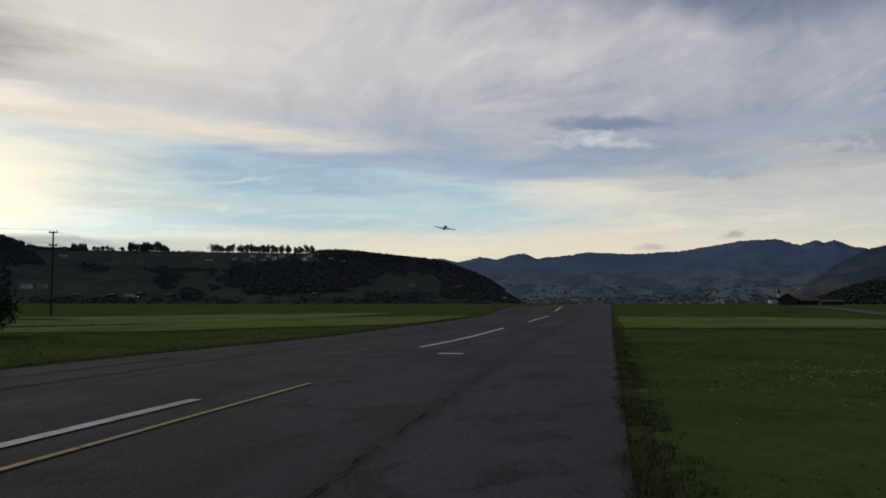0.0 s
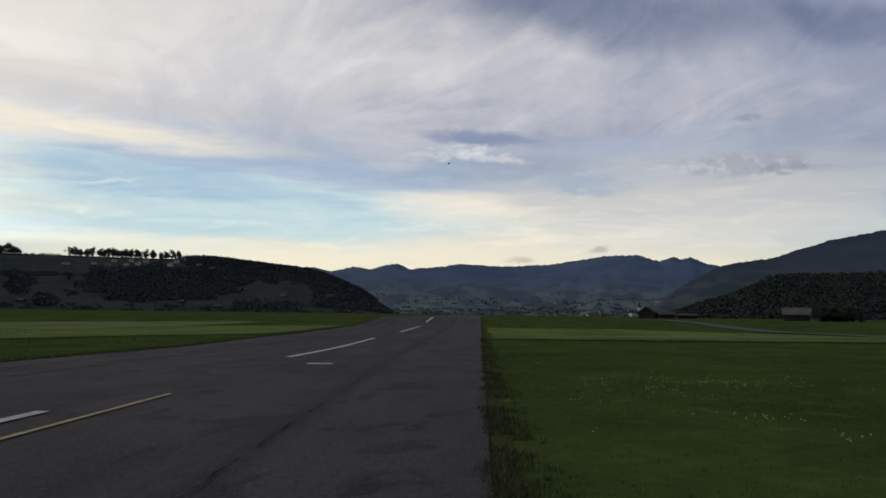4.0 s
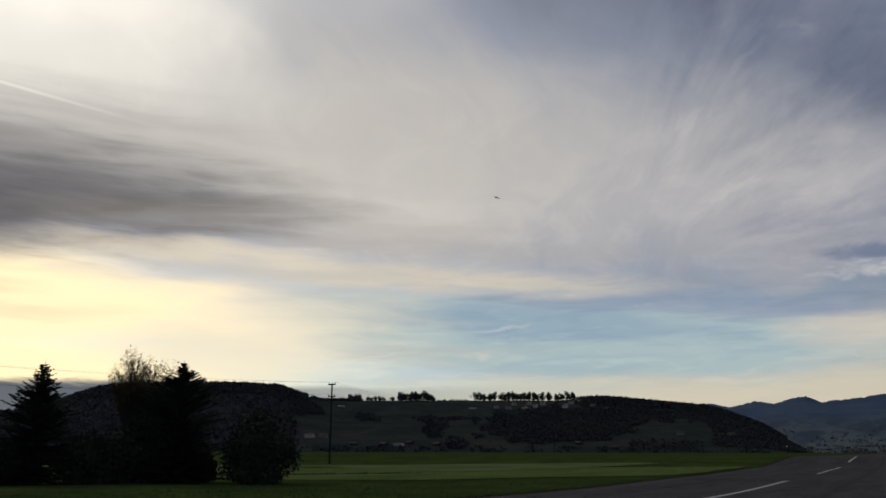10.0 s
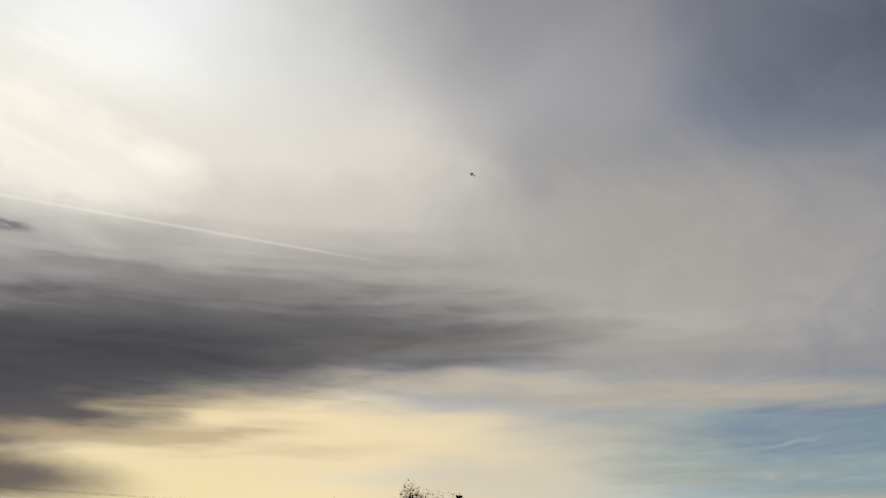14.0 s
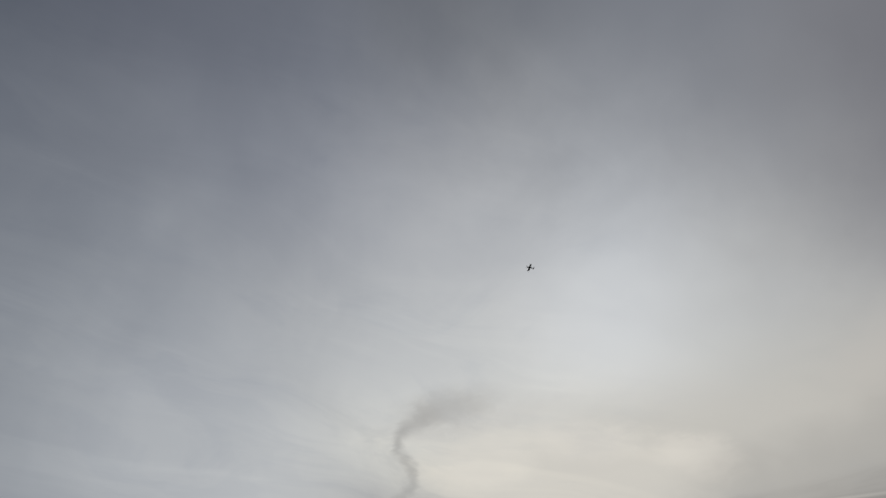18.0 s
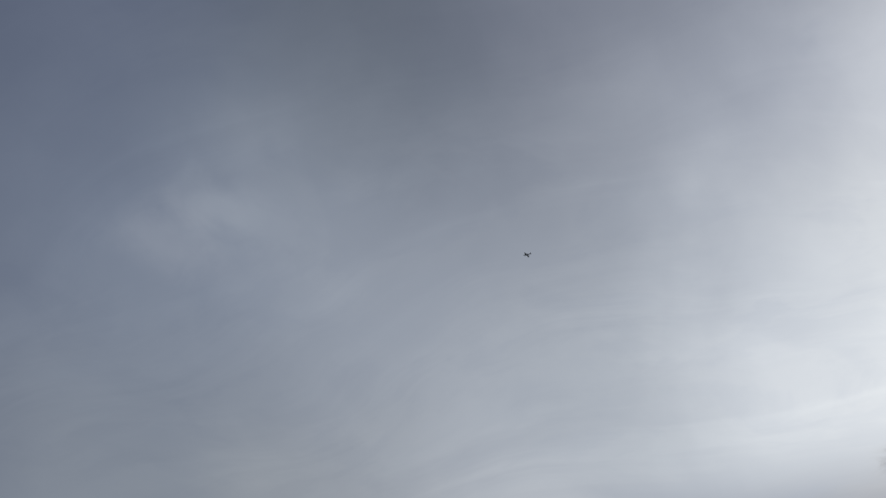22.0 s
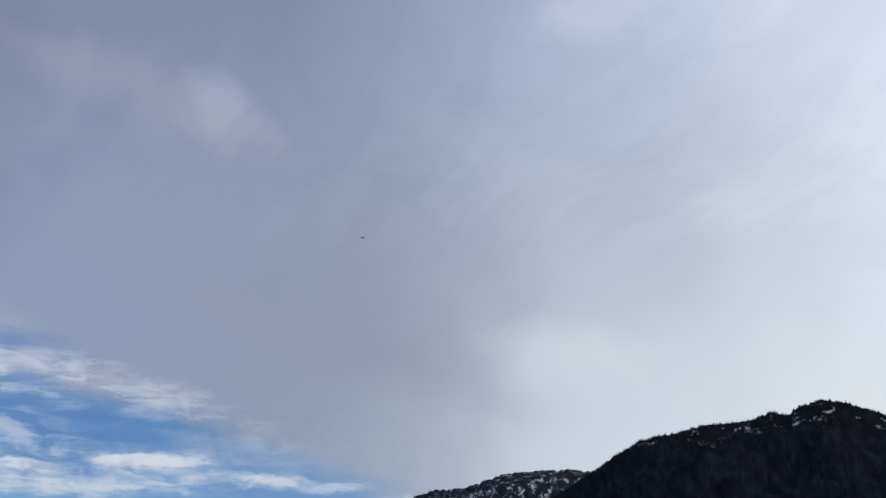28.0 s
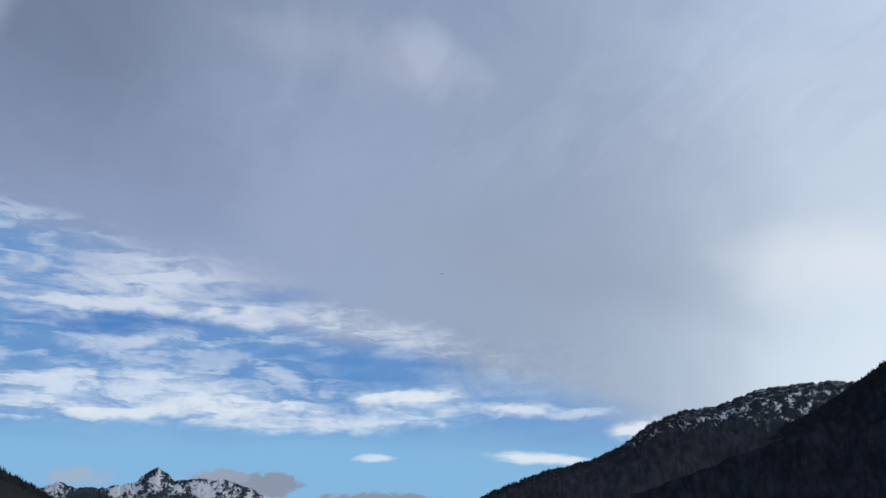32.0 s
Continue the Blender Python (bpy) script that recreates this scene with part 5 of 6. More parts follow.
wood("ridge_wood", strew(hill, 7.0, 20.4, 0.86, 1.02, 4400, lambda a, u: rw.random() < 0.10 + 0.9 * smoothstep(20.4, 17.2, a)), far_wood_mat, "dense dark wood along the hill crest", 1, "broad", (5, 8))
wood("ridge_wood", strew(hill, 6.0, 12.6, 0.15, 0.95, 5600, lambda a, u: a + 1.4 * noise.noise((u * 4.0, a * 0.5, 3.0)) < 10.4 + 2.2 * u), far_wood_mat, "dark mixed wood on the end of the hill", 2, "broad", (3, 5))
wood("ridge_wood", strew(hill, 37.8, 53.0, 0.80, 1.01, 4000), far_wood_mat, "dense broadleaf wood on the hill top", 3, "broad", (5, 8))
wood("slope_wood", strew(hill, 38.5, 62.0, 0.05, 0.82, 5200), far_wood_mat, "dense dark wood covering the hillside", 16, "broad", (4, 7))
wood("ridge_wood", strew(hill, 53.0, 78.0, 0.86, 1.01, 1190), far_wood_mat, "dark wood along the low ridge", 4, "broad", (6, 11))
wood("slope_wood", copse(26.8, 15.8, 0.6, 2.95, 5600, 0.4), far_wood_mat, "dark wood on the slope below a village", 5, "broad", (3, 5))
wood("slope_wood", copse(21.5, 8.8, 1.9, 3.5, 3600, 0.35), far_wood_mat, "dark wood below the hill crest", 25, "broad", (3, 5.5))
wood("slope_wood", copse(34.9, 32.8, 2.0, 2.6, 140, 0.8), far_wood_mat, "dark hedge running down the hillside", 6, "broad", (3, 6))
wood("slope_wood", copse(30.8, 26.6, 2.05, 2.35, 220, 0.6), far_wood_mat, "long dark hedge across the hillside", 26, "broad", (3, 6))
wood("slope_wood", copse(30.2, 28.4, 1.0, 2.3, 600, 0.5), far_wood_mat, "small round wood on the hillside", 27, "broad", (3, 5))
wood("slope_wood", copse(28.9, 27.2, 0.15, 1.0, 420, 0.5), far_wood_mat, "small wood beside farm buildings", 28, "broad", (3, 5))
wood("slope_wood", copse(39.5, 36.6, 2.3, 3.3, 800, 0.5), far_wood_mat, "dark wood below the hill top", 29, "broad", (3, 5.5))
wood("slope_wood", copse(17.0, 12.0, 0.2, 0.8, 160, 0.9), far_wood_mat, "loose trees on the lower pasture", 30, "broad", (3, 6))
wood("slope_wood", strew(hill, 8, 50, 0.0, 0.08, 900, lambda a, u: noise.noise((a * 0.8, u * 12, 5.0)) + 0.7 * noise.noise((a * 3.0, u * 30, 5.0)) > 0.1), far_wood_mat, "dark trees along the foot of the hill", 7, "broad", (2.5, 5))
wood("ridge_wood", strew(hill, 34.2, 37.6, 0.96, 1.01, 240), far_wood_mat, "low wood along the hill crest", 8, "broad", (4, 7))
wood("ridge_wood", strew(hill, 27.0, 29.4, 0.975, 1.01, 60), far_wood_mat, "hedge of low bushes along the hill crest", 31, "broad", (2.5, 4.5))
wood("ridge_wood", strew(hill, 34.3, 35.2, 0.98, 1.005, 26), far_wood_mat, "small group of conifers on the hill crest", 32, "spruce", (11, 16))
wood("hill_wood", strew(wood_hill, -32, -11.5, 0.02, 1.0, 6000), near_wood_mat, "dense dark wood covering the hillside", 9, "broad", (2.5, 4.5), 14)
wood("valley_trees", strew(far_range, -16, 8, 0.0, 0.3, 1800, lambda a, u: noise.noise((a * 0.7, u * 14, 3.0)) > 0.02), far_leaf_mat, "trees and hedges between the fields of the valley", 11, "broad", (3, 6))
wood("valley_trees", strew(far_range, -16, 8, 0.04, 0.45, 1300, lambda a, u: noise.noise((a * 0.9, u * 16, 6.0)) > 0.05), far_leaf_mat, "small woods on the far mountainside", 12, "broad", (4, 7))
wood("mountain_wood", strew(mountain, 134, 166, 0.80, 1.005, 5200), spruce_mat, "small dark spruces along the mountain crest", 13, "spruce", (5, 10))
wood("mountain_wood", strew(mountain2, 168, 181, 0.85, 1.003, 1530), spruce_mat, "small dark spruces along the steep ridge", 14, "spruce", (5, 10))
wood("mountain_wood", strew(shoulder, 204, 216, 0.8, 1.005, 850), spruce_mat, "dark spruces on the mountain shoulder", 15, "spruce", (6, 10))


def broadleaf(seed, h, label):
    """A round-crowned field tree with trunk, limbs and leaf clumps."""
    rnd = random.Random(seed)
    thing = new("field_tree")
    tagged(thing, label, "tree", group="trees on the hill crest")
    v, f, tips = [], [], []
    limbs(v, f, tips, Vector((0, 0, -0.4)), Vector((0, 0, 1)), h * 0.34, h * 0.028, 3, rnd, 0.55)
    part("trunk", mesh("trunk", v, f, bark_mat), None, thing)
    v, f = [], []
    for t in tips:
        leaf_quads(v, f, t, h * 0.14, 16, h * 0.05, rnd)
    for k in range(12):
        z = 0.2 + 0.6 * k / 11
        w = 0.2 * math.sin(math.pi * (0.15 + 0.75 * k / 11))
        b = Vector((rnd.gauss(0, w), rnd.gauss(0, w), z)) * h
        leaf_quads(v, f, b, h * rnd.uniform(0.12, 0.19), 90, h * 0.032, rnd)
    part("crown", mesh("crown", v, f, far_wood_mat), None, thing)
    return thing


field_trees = [broadleaf(s, h, lab) for s, h, lab in ((31, 19, "round-crowned dark tree on the hill crest"), (32, 23, "tall broad dark tree on the hill crest"), (33, 13, "small dark tree on the hill crest"))]
crest_rows = [(20.1, 20.5, 2), (20.9, 21.2, 2), (21.7, 22.1, 2), (22.4, 23.0, 3), (23.3, 24.6, 6), (24.8, 25.3, 2), (25.6, 26.0, 2), (26.3, 26.6, 2), (29.6, 31.7, 11), (32.2, 32.2, 1), (32.8, 33.8, 5)]
crest_trees = [(a0 + (a1 - a0) * k / max(n - 1, 1), 2 if a0 > 32 else (k * 7 + n) % 3 % 2) for a0, a1, n in crest_rows for k in range(n)]
for k, (a, s) in enumerate(crest_trees):
    p = hill(a, 0.985)
    m = pose(p.x, p.y, p.z - 2.4, 0, 0, 40 * k) @ Matrix.Diagonal((0.98 + 0.12 * math.sin(k * 2.3), 0.98, 1.02 + 0.14 * math.sin(k * 1.7), 1))
    if k < 1:
        field_trees[s].matrix_basis = m
        used = {s}
    elif s not in used:
        field_trees[s].matrix_basis = m
        used.add(s)
    else:
        copy_thing(field_trees[s], m)


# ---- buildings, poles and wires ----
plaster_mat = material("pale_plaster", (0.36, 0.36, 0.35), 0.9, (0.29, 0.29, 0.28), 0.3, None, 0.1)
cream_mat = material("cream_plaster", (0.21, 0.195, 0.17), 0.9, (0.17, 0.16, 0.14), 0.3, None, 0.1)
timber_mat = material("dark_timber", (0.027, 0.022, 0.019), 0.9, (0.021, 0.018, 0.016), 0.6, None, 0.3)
tile_mat = material("brown_roof_tiles", (0.04, 0.03, 0.026), 0.85, (0.03, 0.024, 0.022), 0.5, None, 0.25, 0.3)
eternit_mat = material("grey_roof_sheets", (0.07, 0.067, 0.064), 0.85, (0.056, 0.054, 0.052), 0.5, None, 0.2, 0.2)
glass_mat = material("dark_window_glass", (0.015, 0.017, 0.02), 0.12, (0.02, 0.022, 0.025), 1.0, None, 0.05, spec=0.5)
post_mat = material("weathered_post", (0.010, 0.009, 0.008), 0.95, (0.014, 0.012, 0.011), 2.0, None, 0.3)
cable_mat = material("cable", (0.02, 0.02, 0.02), 0.6, (0.026, 0.026, 0.026), 2.0)


def box_mesh(name, x0, x1, y0, y1, z0, z1, mat):
    v = [(x, y, z) for z in (z0, z1) for x, y in ((x0, y0), (x1, y0), (x1, y1), (x0, y1))]
    return mesh(name, v, [(3, 2, 1, 0), (4, 5, 6, 7), (0, 1, 5, 4), (1, 2, 6, 5), (2, 3, 7, 6), (3, 0, 4, 7)], mat)


def house(name, w, d, h, rise, wall, roof, label, cat="house", group="", floors=2, over=0.5):
    """A gabled house, ridge along x: walls with gables, two roof slopes, rows of windows and a door."""
    thing = new(name)
    tagged(thing, label, cat, group)
    x, y = w / 2, d / 2
    v = [(-x, -y, -1.5), (x, -y, -1.5), (x, y, -1.5), (-x, y, -1.5), (-x, -y, h), (x, -y, h), (x, y, h), (-x, y, h), (-x, 0, h + rise), (x, 0, h + rise)]
    part("wall", mesh("wall", v, [(0, 1, 5, 4), (2, 3, 7, 6), (1, 2, 6, 9, 5), (3, 0, 4, 8, 7)], wall), None, thing)
    t = 0.22
    drop = rise * over / y
    for s in (-1, 1):
        v = [(-x - over, 0, h + rise + 0.02), (x + over, 0, h + rise + 0.02), (x + over, s * (y + over), h - drop), (-x - over, s * (y + over), h - drop)]
        v += [(a, b, c + t) for a, b, c in v]
        part("roof", mesh("roof", v, [(0, 1, 2, 3), (4, 7, 6, 5), (0, 4, 5, 1), (1, 5, 6, 2), (2, 6, 7, 3), (3, 7, 4, 0)], roof), None, thing)
    for s in (-1, 1):
        for fl in range(floors):
            n = max(2, int(w / 3))
            for k in range(n):
                cx = -x + w * (k + 0.5) / n
                z = 0.9 + fl * h / floors
                if z + 1.2 > h:
                    continue
                part("window", box_mesh("window", cx - 0.5, cx + 0.5, s * y - 0.05, s * y + 0.05, z, z + 1.2, glass_mat), None, thing)
    part("door", box_mesh("door", -0.5, 0.5, -y - 0.06, -y + 0.04, -0.1, min(2.0, h - 0.2), timber_mat), None, thing)
    return thing


rh = random.Random(5)
TOWN = "houses of the village"
kinds = [house("house", 8, 6.5, 4.2, 2.3, plaster_mat, tile_mat, "pale plastered village house with a brown tiled roof", group=TOWN),
         house("house", 9, 7, 4.6, 2.6, cream_mat, tile_mat, "cream village house with a wide brown roof", group=TOWN),
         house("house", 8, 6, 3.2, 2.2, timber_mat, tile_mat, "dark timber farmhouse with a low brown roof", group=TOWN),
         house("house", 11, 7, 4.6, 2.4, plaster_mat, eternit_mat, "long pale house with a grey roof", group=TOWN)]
first = set()


def settle(k, surface, a, u, turn, tall=1.0):
    p = surface(a, u)
    m = pose(p.x, p.y, p.z + 0.3, 0, 0, turn) @ Matrix.Diagonal((1, 1, tall, 1))
    if k not in first:
        first.add(k)
        kinds[k].matrix_basis = m
        return kinds[k]
    return copy_thing(kinds[k], m)


for a, e in ((24.4, 2.9), (23.0, 3.2), (22.1, 3.2), (23.3, 2.85), (23.1, 2.75), (21.5, 3.1), (20.6, 3.0), (19.8, 3.3), (18.8, 3.0), (17.9, 2.75), (22.6, 3.0), (21.9, 2.95), (24.0, 3.15), (20.2, 3.2), (25.2, 2.95)):
    settle(rh.choice((0, 0, 1, 2)), hill, a, rise_at(hill, a, e), rh.uniform(-30, 30))
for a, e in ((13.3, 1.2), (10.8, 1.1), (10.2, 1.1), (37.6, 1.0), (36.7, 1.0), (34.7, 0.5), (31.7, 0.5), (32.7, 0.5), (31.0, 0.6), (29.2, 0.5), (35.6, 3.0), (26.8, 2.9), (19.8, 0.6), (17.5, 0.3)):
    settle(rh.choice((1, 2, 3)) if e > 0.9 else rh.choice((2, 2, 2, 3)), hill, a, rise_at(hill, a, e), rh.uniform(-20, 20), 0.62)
for k in range(78):
    a = rh.uniform(-15, 6) if k < 40 else rh.gauss(-8.5, 2.2)
    settle(rh.choice((0, 0, 1, 3)), far_range, a, rh.uniform(0.01, 0.16) if k % 4 else rh.uniform(0.16, 0.34), rh.uniform(-60, 60))

church = new("church")
tagged(church, "white village church with a tall pointed tower", "church")
cp = far_range(-10.4, 0.05)
church.matrix_basis = pose(cp.x, cp.y, cp.z, 0, 0, 20)
part("nave", box_mesh("nave", -12, 4, -5, 5, -2, 9, plaster_mat), None, church)
part("roof", mesh("roof", [(-12.4, -5.4, 9), (4.2, -5.4, 9), (4.2, 5.4, 9), (-12.4, 5.4, 9), (-12.4, 0, 14), (4.2, 0, 14)], [(0, 1, 5, 4), (2, 3, 4, 5), (1, 2, 5), (3, 0, 4)], tile_mat), None, church)
part("tower", box_mesh("tower", 4.2, 9, -2.4, 2.4, -2, 20, plaster_mat), None, church)
part("spire", mesh("spire", [(3.9, -2.7, 20), (9.3, -2.7, 20), (9.3, 2.7, 20), (3.9, 2.7, 20), (6.6, 0, 32)], [(0, 1, 4), (1, 2, 4), (2, 3, 4), (3, 0, 4)], tile_mat), None, church)

put(house("barn", 6.2, 5.2, 1.7, 1.7, timber_mat, tile_mat, "dark timber barn with a steep roof", "barn", floors=1), -11.2, 270, 0.0, 70)
put(house("barn_annex", 4.6, 3.6, 1.3, 0.7, timber_mat, tile_mat, "low dark lean-to beside a barn", "shed", floors=1), -12.3, 268, 0.0, 5)
put(house("field_shed", 5.0, 4.2, 1.5, 1.2, timber_mat, eternit_mat, "old timber field shed with a pale grey roof", "shed", floors=1), -20.3, 200, 0.0, -20)
put(house("garden_hut", 6.0, 3.0, 1.0, 0.4, timber_mat, tile_mat, "low dark hut behind a swell of grass", "hut", floors=1), -13.6, 280, 0.0, 0)


def pole(height, label):
    """A timber mast with two crossarms and insulators."""
    thing = new("power_pole")
    tagged(thing, label, "pole", group="power poles")
    v, f = [], []
    tube(v, f, (0, 0, -1), (0, 0, height), 0.15, 0.10, 8)
    part("mast", mesh("mast", v, f, post_mat), None, thing)
    for z in (height - 0.15, height - 1.75):
        arm = part("crossarm", box_mesh("crossarm", -0.55, 0.55, -0.06, 0.06, z - 0.08, z + 0.08, post_mat), None, thing)
        for x in (-0.48, 0.48):
            v, f = [], []
            tube(v, f, (x, 0, z + 0.08), (x, 0, z + 0.3), 0.05, 0.035, 6)
            part("insulator", mesh("insulator", v, f, glass_mat), None, arm)
    return thing


pole_a = put(pole(10.5, "tall dark timber power pole with two crossarms"), 36.2, 115, 0, 5)
pole_b = put(pole(8.0, "distant timber power pole with two crossarms"), 21.4, 330, 0, 5)
pole_c = put(pole(10.0, "timber power pole at the end of the wires"), 104, 75, 0, 5)
for p, q, sag in ((pole_a, pole_c, 1.6), (pole_a, pole_b, 1.8)):
    hp, hq = (10.65 if o is pole_a else 8.15 if o is pole_b else 10.15 for o in (p, q))
    for drop in (0.0, 1.6):
        for x in (-0.48, 0.48):
            a = p.matrix_basis @ Vector((x, 0, hp - drop))
            b = q.matrix_basis @ Vector((x, 0, hq - drop))
            v, f = [], []
            pts = [a.lerp(b, k / 24) - Vector((0, 0, 4 * sag * (k / 24) * (1 - k / 24))) for k in range(25)]
            for s, e in zip(pts, pts[1:]):
                tube(v, f, s, e, 0.009, 0.009, 4)
            tagged(new("power_cable", mesh("power_cable", v, f, cable_mat)), "thin dark power cable slung between poles", "cable", group="power cables")

glow_mat = bpy.data.materials.new("lit_lamp")
glow_mat.use_nodes = True
glow_mat.node_tree.nodes["Principled BSDF"].inputs["Emission Color"].default_value = (1.0, 0.95, 0.85, 1)
glow_mat.node_tree.nodes["Principled BSDF"].inputs["Emission Strength"].default_value = 2.2
for la, ld, lz in ((31.2, 640, 5.2), (7.0, 400, 3.0)):
    lamp = new("yard_lamp")
    tagged(lamp, "small lit yard lamp on a short post", "lamp", group="lit yard lamps")
    put(lamp, la, ld)
    v, f = [], []
    tube(v, f, (0, 0, -0.5), (0, 0, lz), 0.08, 0.06, 6)
    part("post", mesh("post", v, f, post_mat), None, lamp)
    v, f = [], []
    for k, (r, z) in enumerate(((0.03, -0.16), (0.13, -0.08), (0.15, 0.02), (0.08, 0.12), (0.01, 0.15))):
        v += [(r * math.cos(w * math.pi / 4), r * math.sin(w * math.pi / 4), lz + 0.15 + z) for w in range(8)]
        if k:
            f += [((k - 1) * 8 + w, (k - 1) * 8 + (w + 1) % 8, k * 8 + (w + 1) % 8, k * 8 + w) for w in range(8)]
    part("bulb", mesh("bulb", v, f, glow_mat), None, lamp, "glowing white lamp globe")


# ---- grass tufts and flowers ----
rg = random.Random(9)
blade_mat = material("grass_blades", (0.064, 0.099, 0.028), 0.85, (0.044, 0.071, 0.021), 0.3, (0.082, 0.092, 0.031), 0.3, spec=0.0)
rank_mat = material("rank_grass", (0.042, 0.054, 0.022), 0.9, (0.058, 0.058, 0.030), 0.8, None, 0.3, spec=0.0)
straw_mat = material("dry_grass", (0.075, 0.066, 0.040), 0.9, (0.06, 0.075, 0.032), 0.8, (0.035, 0.045, 0.02), 0.3, spec=0.0)


def tufts(name, spots, mat, label, blades, height, width):
    v, f = [], []
    for x, y, s in spots:
        z = land_z(x, y) - 0.01
        for _ in range(blades):
            a = rg.uniform(0, 2 * math.pi)
            ox, oy = rg.gauss(0, 0.05), rg.gauss(0, 0.05)
            h = height * s * rg.uniform(0.5, 1.3)
            lean = h * rg.uniform(0.2, 0.9)
            w = width * rg.uniform(0.7, 1.3)
            i = len(v)
            ca, sa = math.cos(a), math.sin(a)
            v += [(x + ox - sa * w, y + oy + ca * w, z), (x + ox + sa * w, y + oy - ca * w, z), (x + ox + ca * lean, y + oy + sa * lean, z + h)]
            f.append((i, i + 1, i + 2))
    return tagged(new(name, mesh(name, v, f, mat)), label, "grass", kind="stuff")


def sown(count, x0, x1, y0, y1, bias=1.6):
    return [(x0 + (x1 - x0) * rg.random(), y0 + (y1 - y0) * rg.random() ** bias, rg.uniform(0.6, 1.3)) for _ in range(count)]


tufts("grass", sown(9000, 0.6, 9, -7, 8, 1.0), blade_mat, "short green airfield grass at the runway edge", 5, 0.05, 0.005)
tufts("grass", sown(24000, 0.7, 17, 4.5, 42), blade_mat, "short green airfield grass beside the runway", 5, 0.05, 0.006)
tufts("grass", sown(6000, -34, -15.6, 16, 60, 1.2), blade_mat, "short green grass along the far runway edge", 5, 0.06, 0.012)
spots = []
while len(spots) < 5200:
    y = -7 + 70 * rg.random() ** 1.8
    x = 0.16 + fringe(y) + abs(rg.gauss(0, 0.30))
    if noise.noise((x * 1.2, y * 0.8, 3.0)) + 0.5 * noise.noise((x * 4.0, y * 2.6, 6.0)) > -0.10:
        spots.append((x, y, rg.uniform(0.6, 1.7)))
tufts("verge_grass", spots[:2200], straw_mat, "ragged dry grass tufts over the runway edge", 9, 0.055, 0.007)
tufts("verge_grass", spots[2200:], rank_mat, "dark rank grass tufts over the runway edge", 10, 0.075, 0.008)
spots = [(x + rg.gauss(0, 0.35), y + rg.gauss(0, 0.5), rg.uniform(0.7, 1.3)) for f in np.linspace(0, 1, 1500) for x, y in ((-60 + 24 * f, 42.0 + 10 * f + 14 * f * f),)]
spots = [q for k, q in enumerate(spots) if rg.random() < 4 * (k / len(spots)) * (1 - k / len(spots)) + 0.05]
tufts("rank_grass", spots, rank_mat, "dark edge of unmown grass before a mown strip", 8, 0.16, 0.03)
spots = [(x + rg.gauss(0, 0.4), y + rg.gauss(0, 0.4), rg.uniform(0.7, 1.3)) for f in np.linspace(0, 1, 1600) for x, y in ((1.2 + 42 * f, 61.5 + 4 * f),)]
tufts("rank_grass", spots, rank_mat, "low dark edge of unmown grass beside a mown strip", 8, 0.10, 0.03)
spots = [(-15.45 - abs(rg.gauss(0, 0.3)), 10 + 80 * rg.random(), rg.uniform(0.6, 1.5)) for _ in range(1800)]
tufts("verge_grass", spots, straw_mat, "ragged grass tufts over the far runway edge", 6, 0.10, 0.014)

petal_mat = material("pale_petals", (0.36, 0.33, 0.20), 0.8, (0.30, 0.28, 0.18), 2.0)
dandelion_mat = material("yellow_petals", (0.42, 0.30, 0.04), 0.8, (0.36, 0.26, 0.05), 2.0)


def flowers(name, centres, spread, count, mat, label):
    """Flower heads on short stalks, gathered round some centres."""
    v, f = [], []
    for _ in range(count):
        cx, cy = rg.choice(centres)
        x, y = cx + rg.gauss(0, spread), cy + rg.gauss(0, spread * 1.6)
        if x < 0.9 or y < 5:
            continue
        z = land_z(x, y) + rg.uniform(0.06, 0.10)
        r = rg.uniform(0.014, 0.024)
        i = len(v)
        v += [(x + r * math.cos(k * math.pi / 3), y + r * math.sin(k * math.pi / 3), z + 0.004) for k in range(6)] + [(x, y, z + 0.016)]
        f += [(i + k, i + (k + 1) % 6, i + 6) for k in range(6)]
    return tagged(new(name, mesh(name, v, f, mat)), label, "flowers", kind="stuff")


flowers("daisies", [(3.2, 21.5), (3.5, 22.5), (4.4, 20), (4.4, 18.5), (5.6, 22), (6.0, 22), (6.5, 21.5), (2.2, 30)], 0.30, 90, petal_mat, "small pale daisies in tight groups in the grass")
flowers("daisies", [(4.2, 14.6), (4.7, 14.4), (5.1, 14.5), (5.2, 12.3), (2.0, 17), (1.9, 12.6), (6.8, 13), (7.0, 9.8)], 0.22, 40, petal_mat, "few pale daisies scattered in the grass")
flowers("dandelions", [(4.6, 23), (5.4, 23), (6.2, 22.4), (7.2, 22), (8.5, 24), (10, 22), (9, 29)], 0.8, 110, dandelion_mat, "yellow dandelions scattered in the grass")


# ---- the model aeroplane ----
white_skin = material("grey_airframe", (0.13, 0.135, 0.14), 0.45, (0.10, 0.105, 0.11), 3.0, None, 0.1)
dark_skin = material("dark_airframe", (0.03, 0.03, 0.035), 0.4, (0.04, 0.04, 0.045), 3.0, None, 0.1)


def lofted(sections):
    """A body through rings of equal point count."""
    bm = bmesh.new()
    rings = [[bm.verts.new(p) for p in s] for s in sections]
    n = len(rings[0])
    for a, b in zip(rings, rings[1:]):
        for i in range(n):
            bm.faces.new((a[i], a[(i + 1) % n], b[(i + 1) % n], b[i]))
    bm.faces.new(rings[0][::-1])
    bm.faces.new(rings[-1])
    bmesh.ops.recalc_face_normals(bm, faces=bm.faces)
    return bm


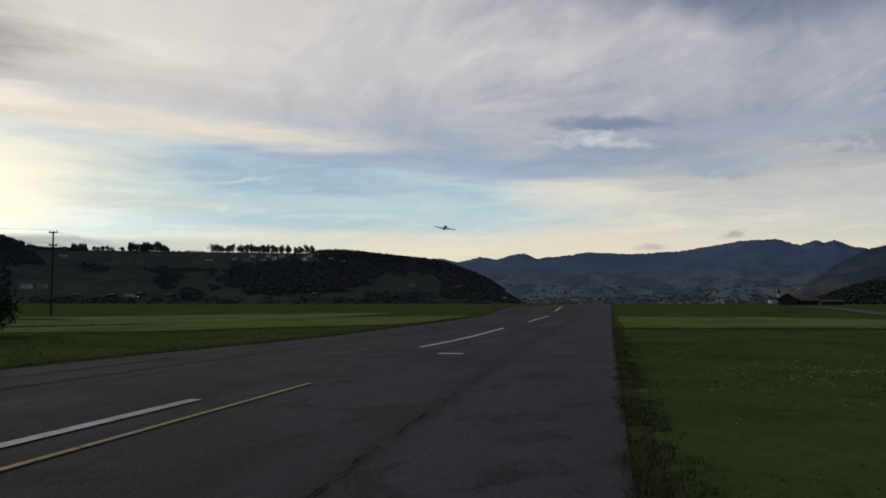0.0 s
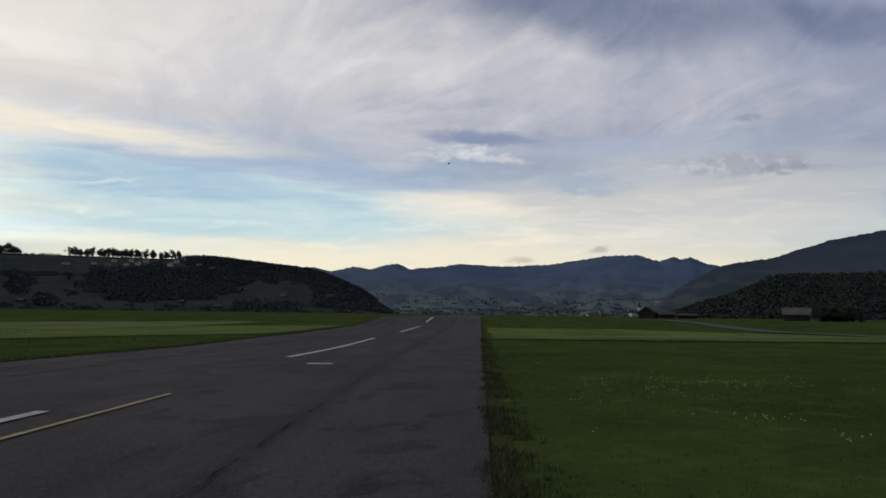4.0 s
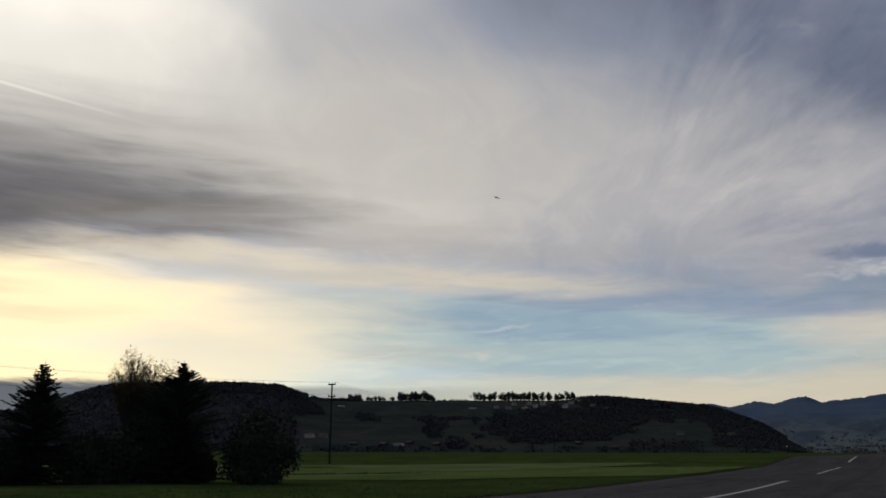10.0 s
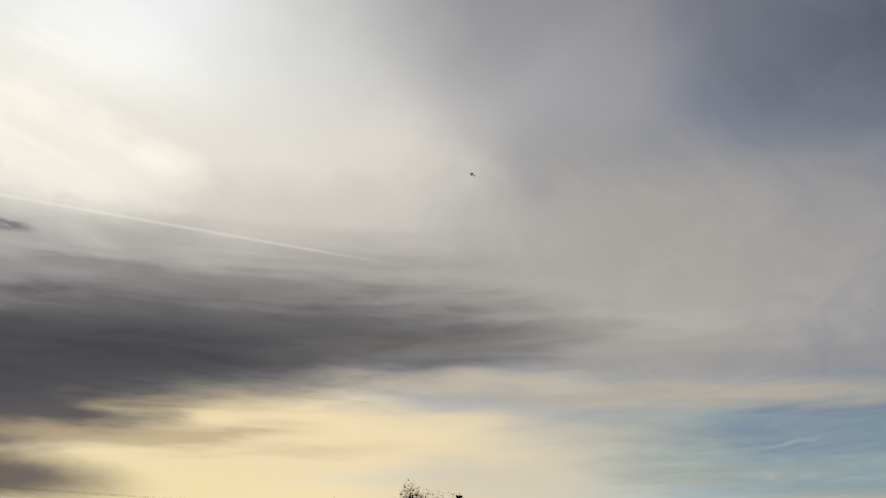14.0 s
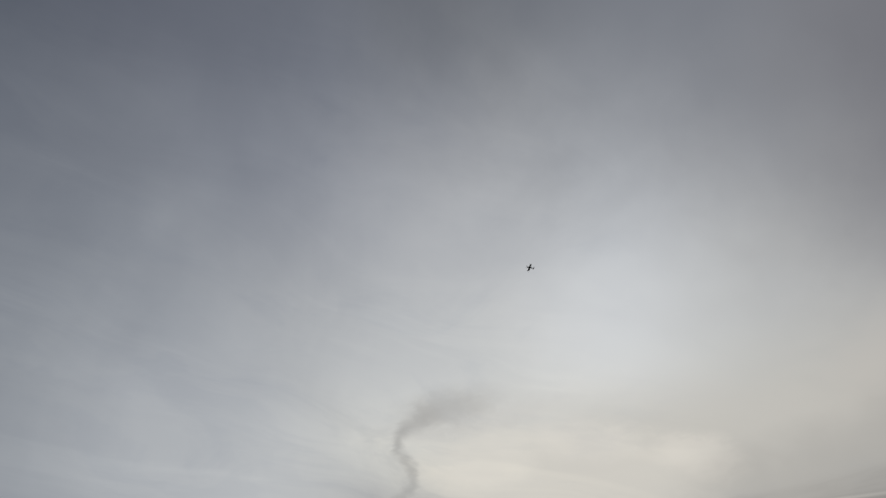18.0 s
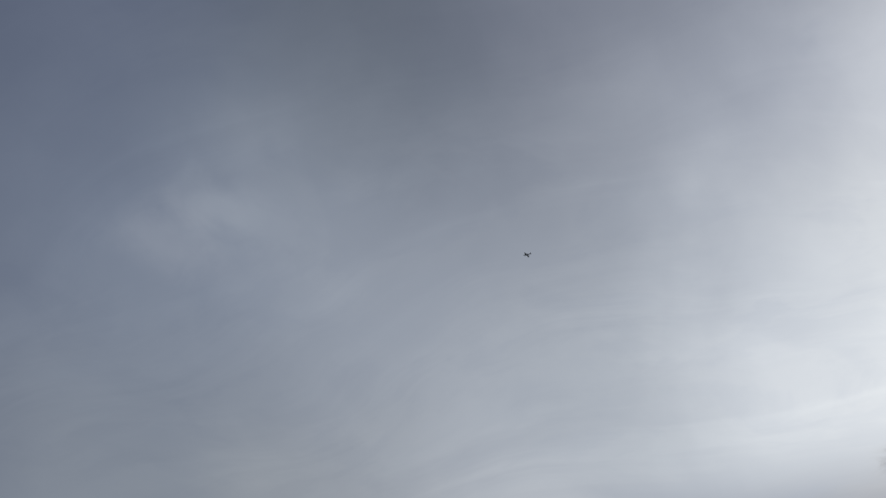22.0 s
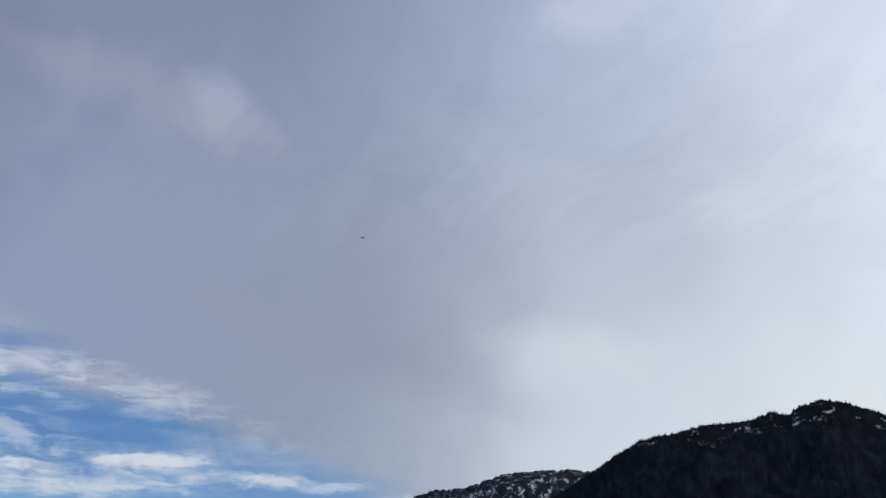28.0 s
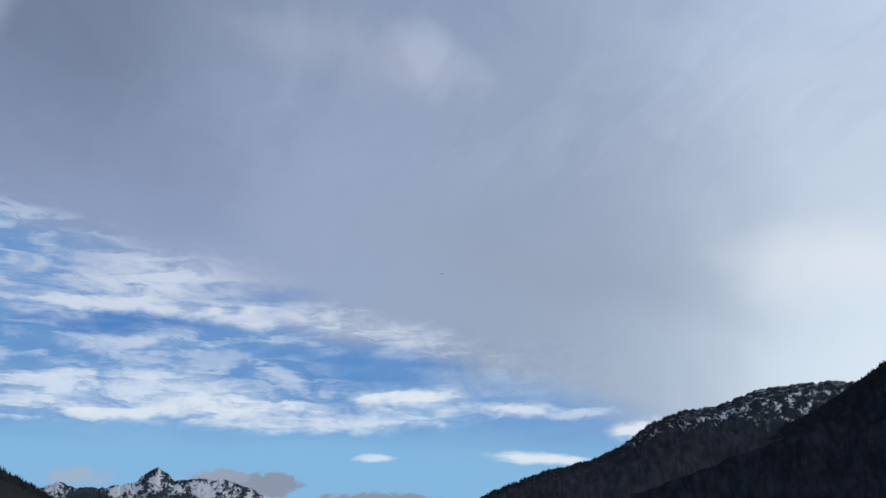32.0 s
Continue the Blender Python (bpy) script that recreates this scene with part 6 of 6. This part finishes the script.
def ring_y(y, rx, rz, cz=0.0, n=12):
    return [(rx * math.cos(2 * math.pi * i / n), y, cz + rz * math.sin(2 * math.pi * i / n)) for i in range(n)]


def foil(x, y, z, chord, thick, n=10):
    """An aerofoil section at span x, leading edge at y."""
    pts = []
    for i in range(n):
        a = 2 * math.pi * i / n
        s = 0.5 - 0.5 * math.cos(a)
        h = thick * (math.sin(a)) * (1.0 - 0.55 * s)
        pts.append((x, y - chord * s, z + h))
    return pts


plane = new("model_aeroplane")
tagged(plane, "small dark grey low-wing model aeroplane in flight", "aeroplane")
part("fuselage", lofted([ring_y(y, rx, rz, cz) for y, rx, rz, cz in ((0.78, 0.05, 0.05, 0), (0.74, 0.10, 0.10, 0), (0.55, 0.13, 0.14, 0), (0.2, 0.14, 0.17, 0.01), (-0.2, 0.11, 0.14, 0.01), (-0.6, 0.06, 0.08, 0.02), (-0.98, 0.02, 0.04, 0.03))]), white_skin, plane)
for s in (-1, 1):
    part("wing", lofted([foil(s * 0.08, 0.34, -0.06, 0.46, 0.045), foil(s * 0.6, 0.31, -0.045, 0.40, 0.036), foil(s * 1.05, 0.27, -0.03, 0.30, 0.024), foil(s * 1.14, 0.2, -0.028, 0.16, 0.012)]), white_skin, plane, "tapered grey wing")
    part("tailplane", lofted([foil(s * 0.02, -0.74, 0.05, 0.22, 0.014), foil(s * 0.36, -0.78, 0.05, 0.14, 0.009)]), white_skin, plane)
fin = lofted([foil(0.0, -0.68, 0.06, 0.28, 0.012), foil(0.22, -0.76, 0.06, 0.18, 0.01), foil(0.32, -0.82, 0.06, 0.1, 0.006)])
fin.transform(Matrix.Rotation(radians(-90), 4, "Y") @ Matrix.Translation((0, 0, -0.06)))
part("fin", fin, dark_skin, plane, "dark tail fin")
part("canopy", lofted([ring_y(y, rx, rz, 0.15) for y, rx, rz in ((0.36, 0.02, 0.02), (0.26, 0.07, 0.08), (0.05, 0.08, 0.10), (-0.12, 0.06, 0.06), (-0.22, 0.02, 0.02))]), dark_skin, plane, "dark glossy canopy")
part("spinner", lofted([ring_y(y, r, r) for y, r in ((0.87, 0.008), (0.84, 0.03), (0.78, 0.05))]), dark_skin, plane)
propeller = new("propeller", mesh("propeller", *[(lambda v, f: (v, f))(
    [(-0.22, 0.805, -0.018), (-0.02, 0.81, -0.02), (0.02, 0.81, -0.02), (0.22, 0.805, -0.018), (0.22, 0.80, 0.018), (0.02, 0.79, 0.02), (-0.02, 0.79, 0.02), (-0.22, 0.80, 0.018)],
    [(0, 1, 6, 7), (1, 2, 5, 6), (2, 3, 4, 5), (7, 6, 1, 0), (6, 5, 2, 1), (5, 4, 3, 2)])][0], dark_skin))
propeller.parent = plane

# seconds, azimuth, elevation, distance from the eye, bank (negative: left wing down)
FLIGHT = [
    (0, 11.08, 5.23, 84, 9), (0.5, 9.91, 6.78, 101, 14), (1, 8.53, 7.74, 118, 13), (1.5, 7.08, 8.30, 133, 6), (2, 5.81, 8.85, 147, 2), (2.5, 4.53, 9.08, 162, -2), (4.5, 2.0, 11.07, 218, -28),
    (6, 4.58, 13.09, 256, -46), (7, 8.35, 13.37, 270, -42), (8, 13.58, 13.81, 276, -30), (9, 19.26, 15.28, 272, -18), (10, 24.96, 17.18, 265, -12), (11, 30.58, 19.38, 256, -10),
    (12, 35.88, 21.92, 246, -8), (13, 40.30, 24.5, 245, -8), (14, 44.5, 27.08, 240, -8), (14.5, 46.89, 28.58, 241, -8), (16.5, 58.97, 34.81, 207, 8), (17, 63.89, 36.55, 199, 10),
    (17.5, 69.93, 38.45, 192, 8), (18, 76.34, 40.32, 186, 5), (19, 89.44, 43.08, 181, 0), (20, 102.07, 44.05, 182, -4), (21, 112.61, 43.17, 189, -6), (22, 124.47, 40.05, 200, -5),
    (23, 137.03, 38.66, 217, -6), (24, 147.43, 36.19, 237, -8), (24.5, 151.8, 34.65, 233, -8), (26.5, 166.06, 28.49, 260, -8), (27, 168.79, 27.06, 273, -6), (28, 173.59, 24.44, 300, -5),
    (29, 177.65, 22.11, 329, -4), (30, 180.92, 20.07, 360, -2), (31, 182.68, 18.53, 392, 0), (32, 183.9, 17.3, 425, 0),
]


def flight_rows():
    """Nose along the path, wings banked."""
    eye = Vector((0, 0, EYE))
    at = [eye + d * Vector((-math.sin(radians(a)) * math.cos(radians(e)), math.cos(radians(a)) * math.cos(radians(e)), math.sin(radians(e)))) for _, a, e, d, _ in FLIGHT]
    rows = []
    for i, (t, a, e, d, bank) in enumerate(FLIGHT):
        lo, hi = max(i - 1, 0), min(i + 1, len(at) - 1)
        v = (at[hi] - at[lo]).normalized()
        turn = v.to_track_quat("Y", "Z").to_matrix().to_4x4()
        rows.append((t, Matrix.Translation(at[i]) @ turn @ pose(0, 0, 0, 3, bank, 0)))
    return rows


def motions():
    walk(plane, flight_rows())
    walk(propeller, [(0.1 * k, pose(0, 0, 0, 0, (k * 80) % 360, 0)) for k in range(0, 321)])


motions()
